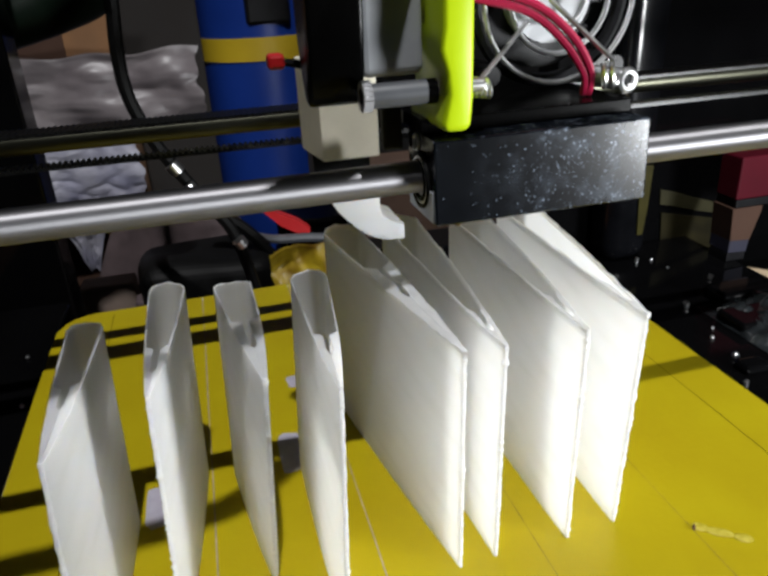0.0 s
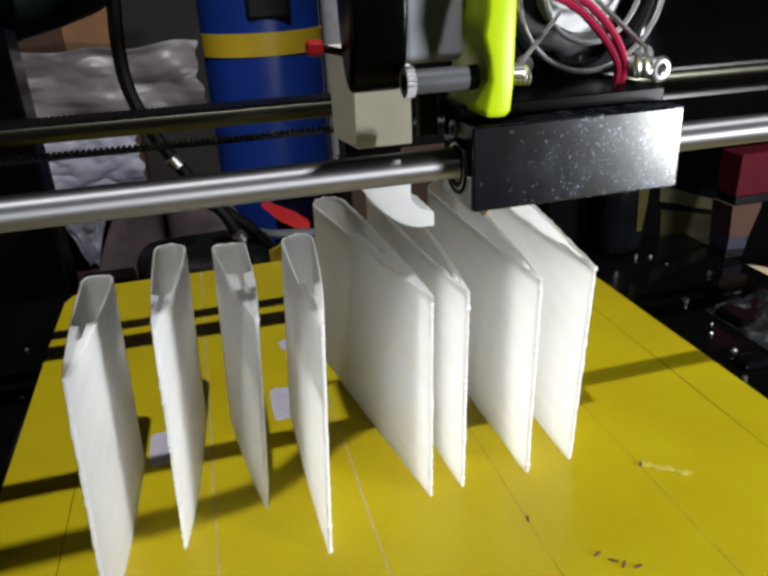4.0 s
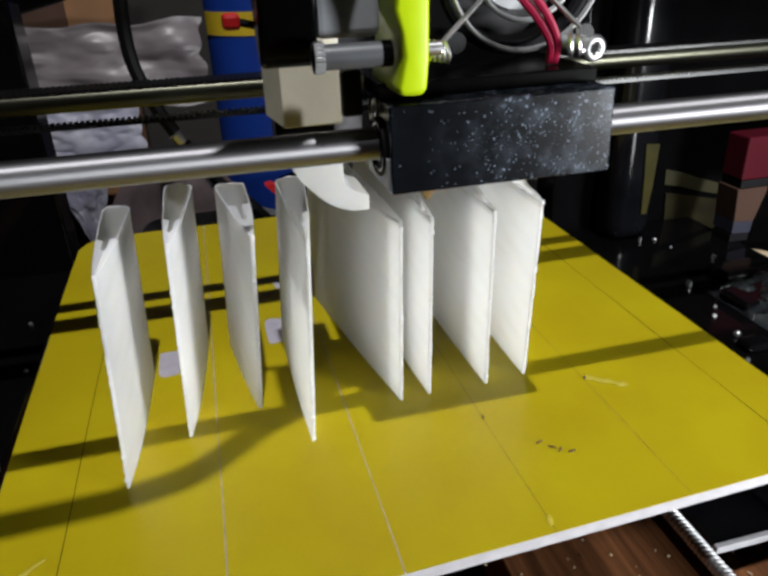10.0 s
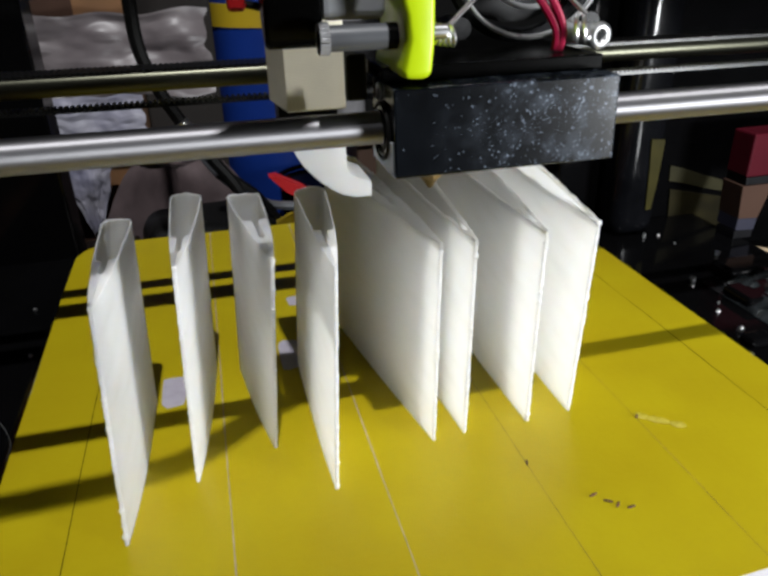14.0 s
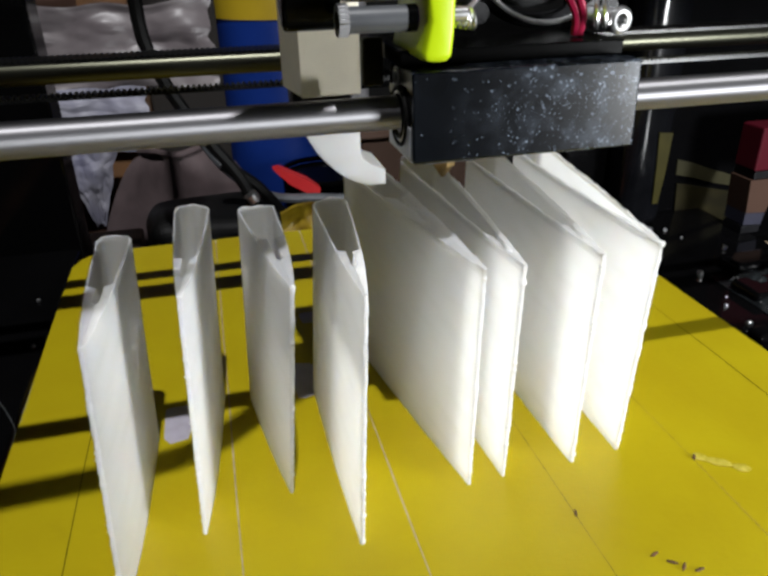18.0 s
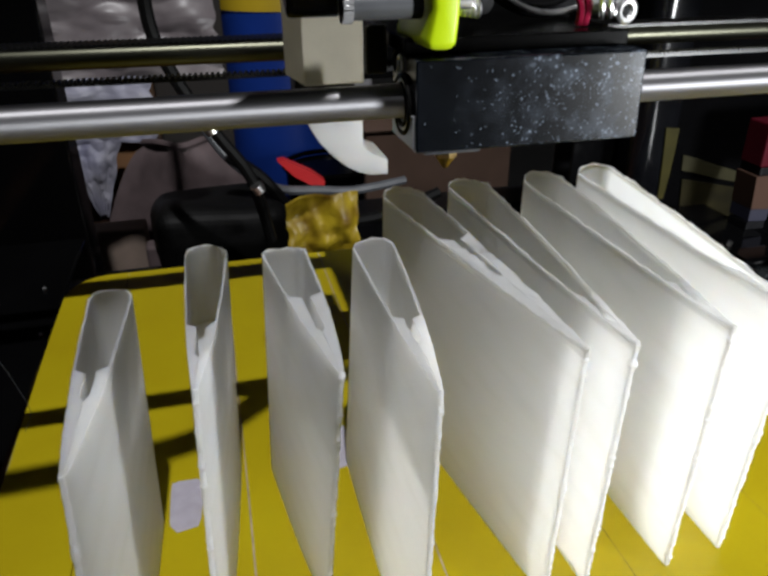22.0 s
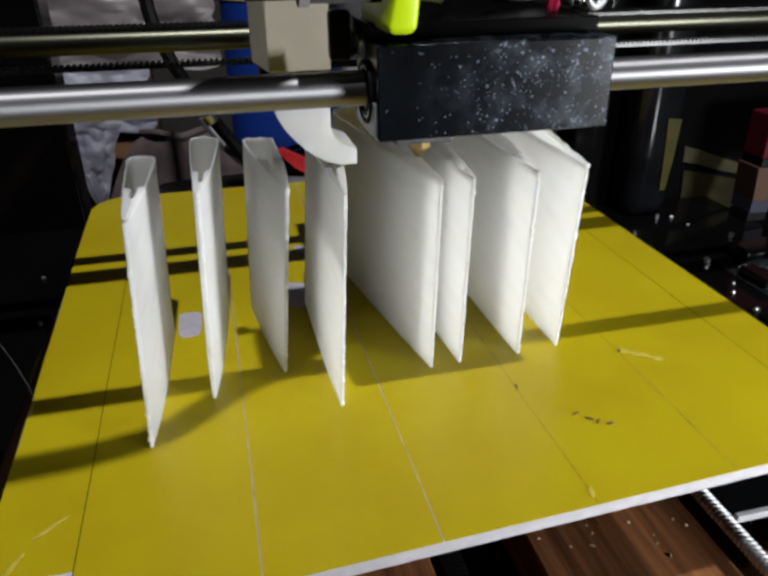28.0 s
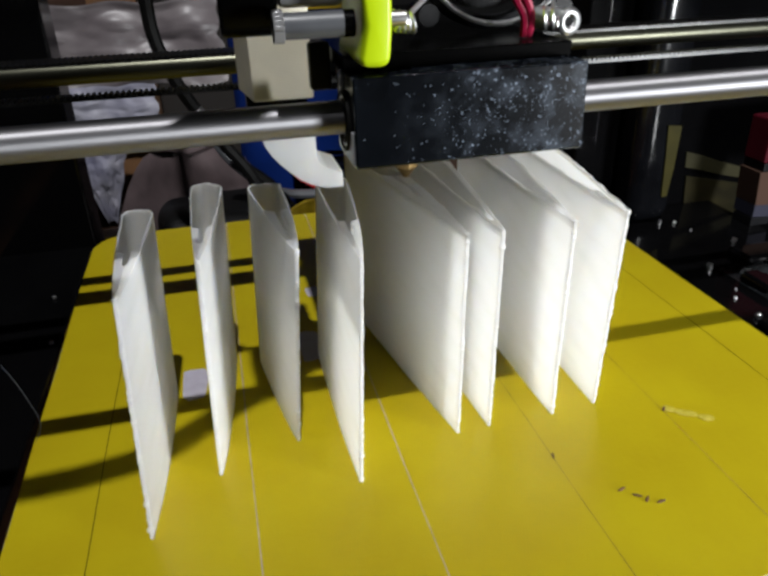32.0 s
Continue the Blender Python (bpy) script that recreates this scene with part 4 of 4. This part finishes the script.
    for pts, r, mat, label in (([(-10.6, 42, 0.4), (-9, 42, -2.2), (-7.1, 42, -4.1), (-4.7, 42, -5.5), (-1.2, 42, -5.9), (1.9, 42, -6.2), (7, 43, -6)], 0.42, GREY, "grey sleeved cable curving behind the bed"), ([(-9, 38, -1), (-6.5, 38, -3.0), (-3, 38, -7), (3, 38, -7.4), (9, 39, -6)], 0.5, RUBBER, "black cable curving behind the bed")):
        tagged(part("floor_cable", tube(bmesh.new(), smooth_path(pts), r), mat, None, "", True), label, "cable")
    bm = prism(bmesh.new(), [(-4.7, -3.2), (-4.1, -3.1), (-1.7, -4.4), (-0.6, -5.3), (-0.7, -5.8), (-1.4, -5.9), (-3.3, -4.7)], 42.6, 43.8)
    tagged(part("tool_handle", bm, RED), "red plastic tool handle lying among black cables", "tool")
    t = thing("pink_carton", (26.2, 21.5, -4.6), label="small pinkish carton on the black rail beneath a red box", category="carton")
    part("body", prism(bmesh.new(), [(0.0, 1.6), (1.6, 1.5), (2.2, 3.6), (2.2, 3.98), (-0.2, 3.98)], 0, 2.0), PINK, t)
    part("blue_band", prism(bmesh.new(), [(0.0, 0.7), (1.5, 0.6), (1.6, 1.48), (0.0, 1.58)], 0.02, 1.98), material("dark_blue_card", (0.008, 0.008, 0.022), 0.6), t, "dark blue lower band")
    part("stand", box(bmesh.new(), (0.0, 0.06, 0), (1.5, 1.94, 0.58), 0.05), BLACK, t)
    t = thing("red_box", (30.2, 21.5, -0.61), label="dark red card box standing on a small carton", category="box")
    part("tray", box(bmesh.new(), (-4.0, 0, 0), (4.0, 2.0, 0.6), 0.08), BLACK, t, "black lower tray")
    part("body", box(bmesh.new(), (-4.1, -0.02, 0.61), (4.0, 2.02, 3.6), 0.12), RED_CARD, t)
    t = thing("pale_scrap", (29.6, 22, -10.65), label="pale cream scrap of card leaning on a black block", category="scrap")
    part("card", prism(bmesh.new(), [(-1.4, 3.4), (0.1, 2.4), (1.6, 1.6), (2.4, 1.6), (2.4, 4.0), (0.5, 4.6), (-1.0, 5.0)], 0, 0.3), material("cream_card", (0.30, 0.225, 0.14), 0.7, vary=0.2, scale=40), t)
    part("block", box(bmesh.new(), (-1.4, 0.32, 0), (2.4, 2.4, 3.2), 0.1), BLACK, t, "black block behind the card")
    bm = prism(bmesh.new(), [(20.25, -2.5), (20.65, -2.5), (20.85, -0.6), (20.95, 2.5), (19.9, 2.6), (20.1, 0.2)], 23.86, 23.99)
    tagged(part("tape_scrap", bm, material("dull_tape", (0.028, 0.024, 0.003), 0.5, vary=0.2, scale=60, spec=0.12)), "yellow tape scrap on the black post", "tape")
    # olive shape laid on the glossy upright in place of a reflection
    pts = [(24.2, -0.5), (25.6, -0.9), (27.2, -1.5), (28.8, -2.0), (30.2, -2.5), (30.3, -3.2), (28.8, -2.9), (27.2, -2.5), (25.6, -2.0), (24.3, -1.7)]
    tagged(part("olive_strip", prism(bmesh.new(), pts, 27.05, 27.19), OLIVE), "dull olive strip painted as a reflection in the black upright", "strip")
    tagged(part("olive_card", prism(bmesh.new(), [(24.5, -2.4), (29.9, -3.6), (30.2, -7.0), (24.9, -6.4)], 27.02, 27.16), material("dark_brown_panel", (0.012, 0.010, 0.003), 0.7, vary=0.4, spec=0.1)), "dark olive card sheet on the black upright", "card")
    bm = bmesh.new()
    bmesh.ops.create_grid(bm, x_segments=44, y_segments=44, size=1)
    for q in bm.verts:
        u, w = q.co.x, q.co.y
        rim = max(0.0, 1 - (u * u + w * w)) ** 0.5
        q.co = Vector((22.9 + u * 3.4, 13.4 + w * 3.6 + u * 0.8, -4.55 + rim * (0.75 + 0.7 * noise.noise((u * 2.6, w * 2.6, 3.0)) + 0.35 * abs(noise.noise((u * 7, w * 7, 5.0)))))) * K
    tagged(part("black_foil", bm, FOIL, None, "", True), "crumpled glossy black foil lying on the side rail", "foil")
    t = thing("brown_carton", (17, 66, -40), label="pinkish brown carton standing behind the machine", category="carton")
    part("body", box(bmesh.new(), (-9.6, -4, 0), (9.4, 4, 33.6), 0.3), ROSE_CARD, t)
    part("flap", box(bmesh.new(), (-9.6, -4.3, 33.7), (9.4, -0.1, 34.0), 0.08), ROSE_CARD, t)
    part("flap", box(bmesh.new(), (-9.6, 0.1, 33.7), (9.4, 4, 34.0), 0.08), ROSE_CARD, t)
    # black box added to hide the carton's lower part in darkness
    t = thing("dark_filler", (14.5, 57.5, -40), label="low black box added to darken the space below a brown carton", category="crate")
    part("body", box(bmesh.new(), (-12, -2.5, 0), (13, 3, 25.2), 0.3), BLACK, t)
    part("rim", box(bmesh.new(), (-12.2, -2.7, 25.2), (13.2, 3.2, 26.0), 0.2), BLACK, t)
    rng = random.Random(8)
    for k, (x, y, r) in enumerate(((19.1, 16.5, 0.19), (17.6, 10.45, 0.21), (23.2, 19.5, 0.15), (21.5, 23.6, 0.13), (22.9, 14.7, 0.17), (17.9, 12.65, 0.12), (20.4, 23.8, 0.11), (18.7, 13.6, 0.08), (16.2, 8.0, 0.1), (21.8, 22.1, 0.07))):
        bm = bmesh.new()
        if k % 2:
            bmesh.ops.create_icosphere(bm, subdivisions=2, radius=r * K, matrix=Matrix.Translation((x * K, y * K, (-4.6 + r * 0.7) * K)))
        else:
            rod(bm, (x, y, -4.6), (x + rng.uniform(-0.1, 0.1), y, -4.3), r, 14)
            box(bm, (x - 0.03, y - r, -4.32), (x + 0.03, y + r, -4.26))
        tagged(part("screw_head", bm, CHROME, None, "", True), "small bright screw on the black side rail", "screw", "screws on the rail")
    for lo, hi in (((19.6, 12.2, -4.6), (22.8, 14.6, -3.9)), ((21, 15.5, -4.6), (25, 17.5, -3.7)), ((16.8, 8.6, -4.6), (18.4, 9.8, -4.1))):
        tagged(part("black_clip", box(bmesh.new(), lo, hi, 0.25, 3), GLOSS), "glossy black clip lying on the side rail", "clip", "clips on the rail")
    bm = tube(bmesh.new(), smooth_path([(-14.7, -2, 6.5), (-14.55, -2, 6.1), (-14.4, -2, 5.5), (-14.3, -2, 4.85), (-14.6, -1.8, 4.2)]), 0.006)
    tagged(part("filament_strand", bm, GREY, None, "", True), "thin pale filament strand beside the bed", "filament")
    for x, y in ((-18.8, 15), (-18.9, 4.6), (-19.1, 4.0), (-19.5, 20)):
        bm = bmesh.new()
        bmesh.ops.create_icosphere(bm, subdivisions=1, radius=0.13 * K, matrix=Matrix.Translation((x * K, y * K, -2.42 * K)))
        tagged(part("screw_head", bm, CHROME), "small bright screw on the black side rail", "screw", "screws on the rail")


background()


def motions():
    rows = [(t, b * K) for t, b, c in TRAVEL]
    walk(BED, [(t, pose(0, b, 0)) for t, b in rows])
    for ob in PRINTS:
        x, y, z = ob.location
        walk(ob, [(t, pose(x, y + b, z)) for t, b in rows])
    walk(CAR, [(t, pose(c * K, 0, 0)) for t, b, c in TRAVEL])
    walk(BELT_LOW, [(t, pose(c * K, 0, 0)) for t, b, c in TRAVEL])
    walk(BELT_HIGH, [(t, pose(-c * K, 0, 0)) for t, b, c in TRAVEL])


motions()
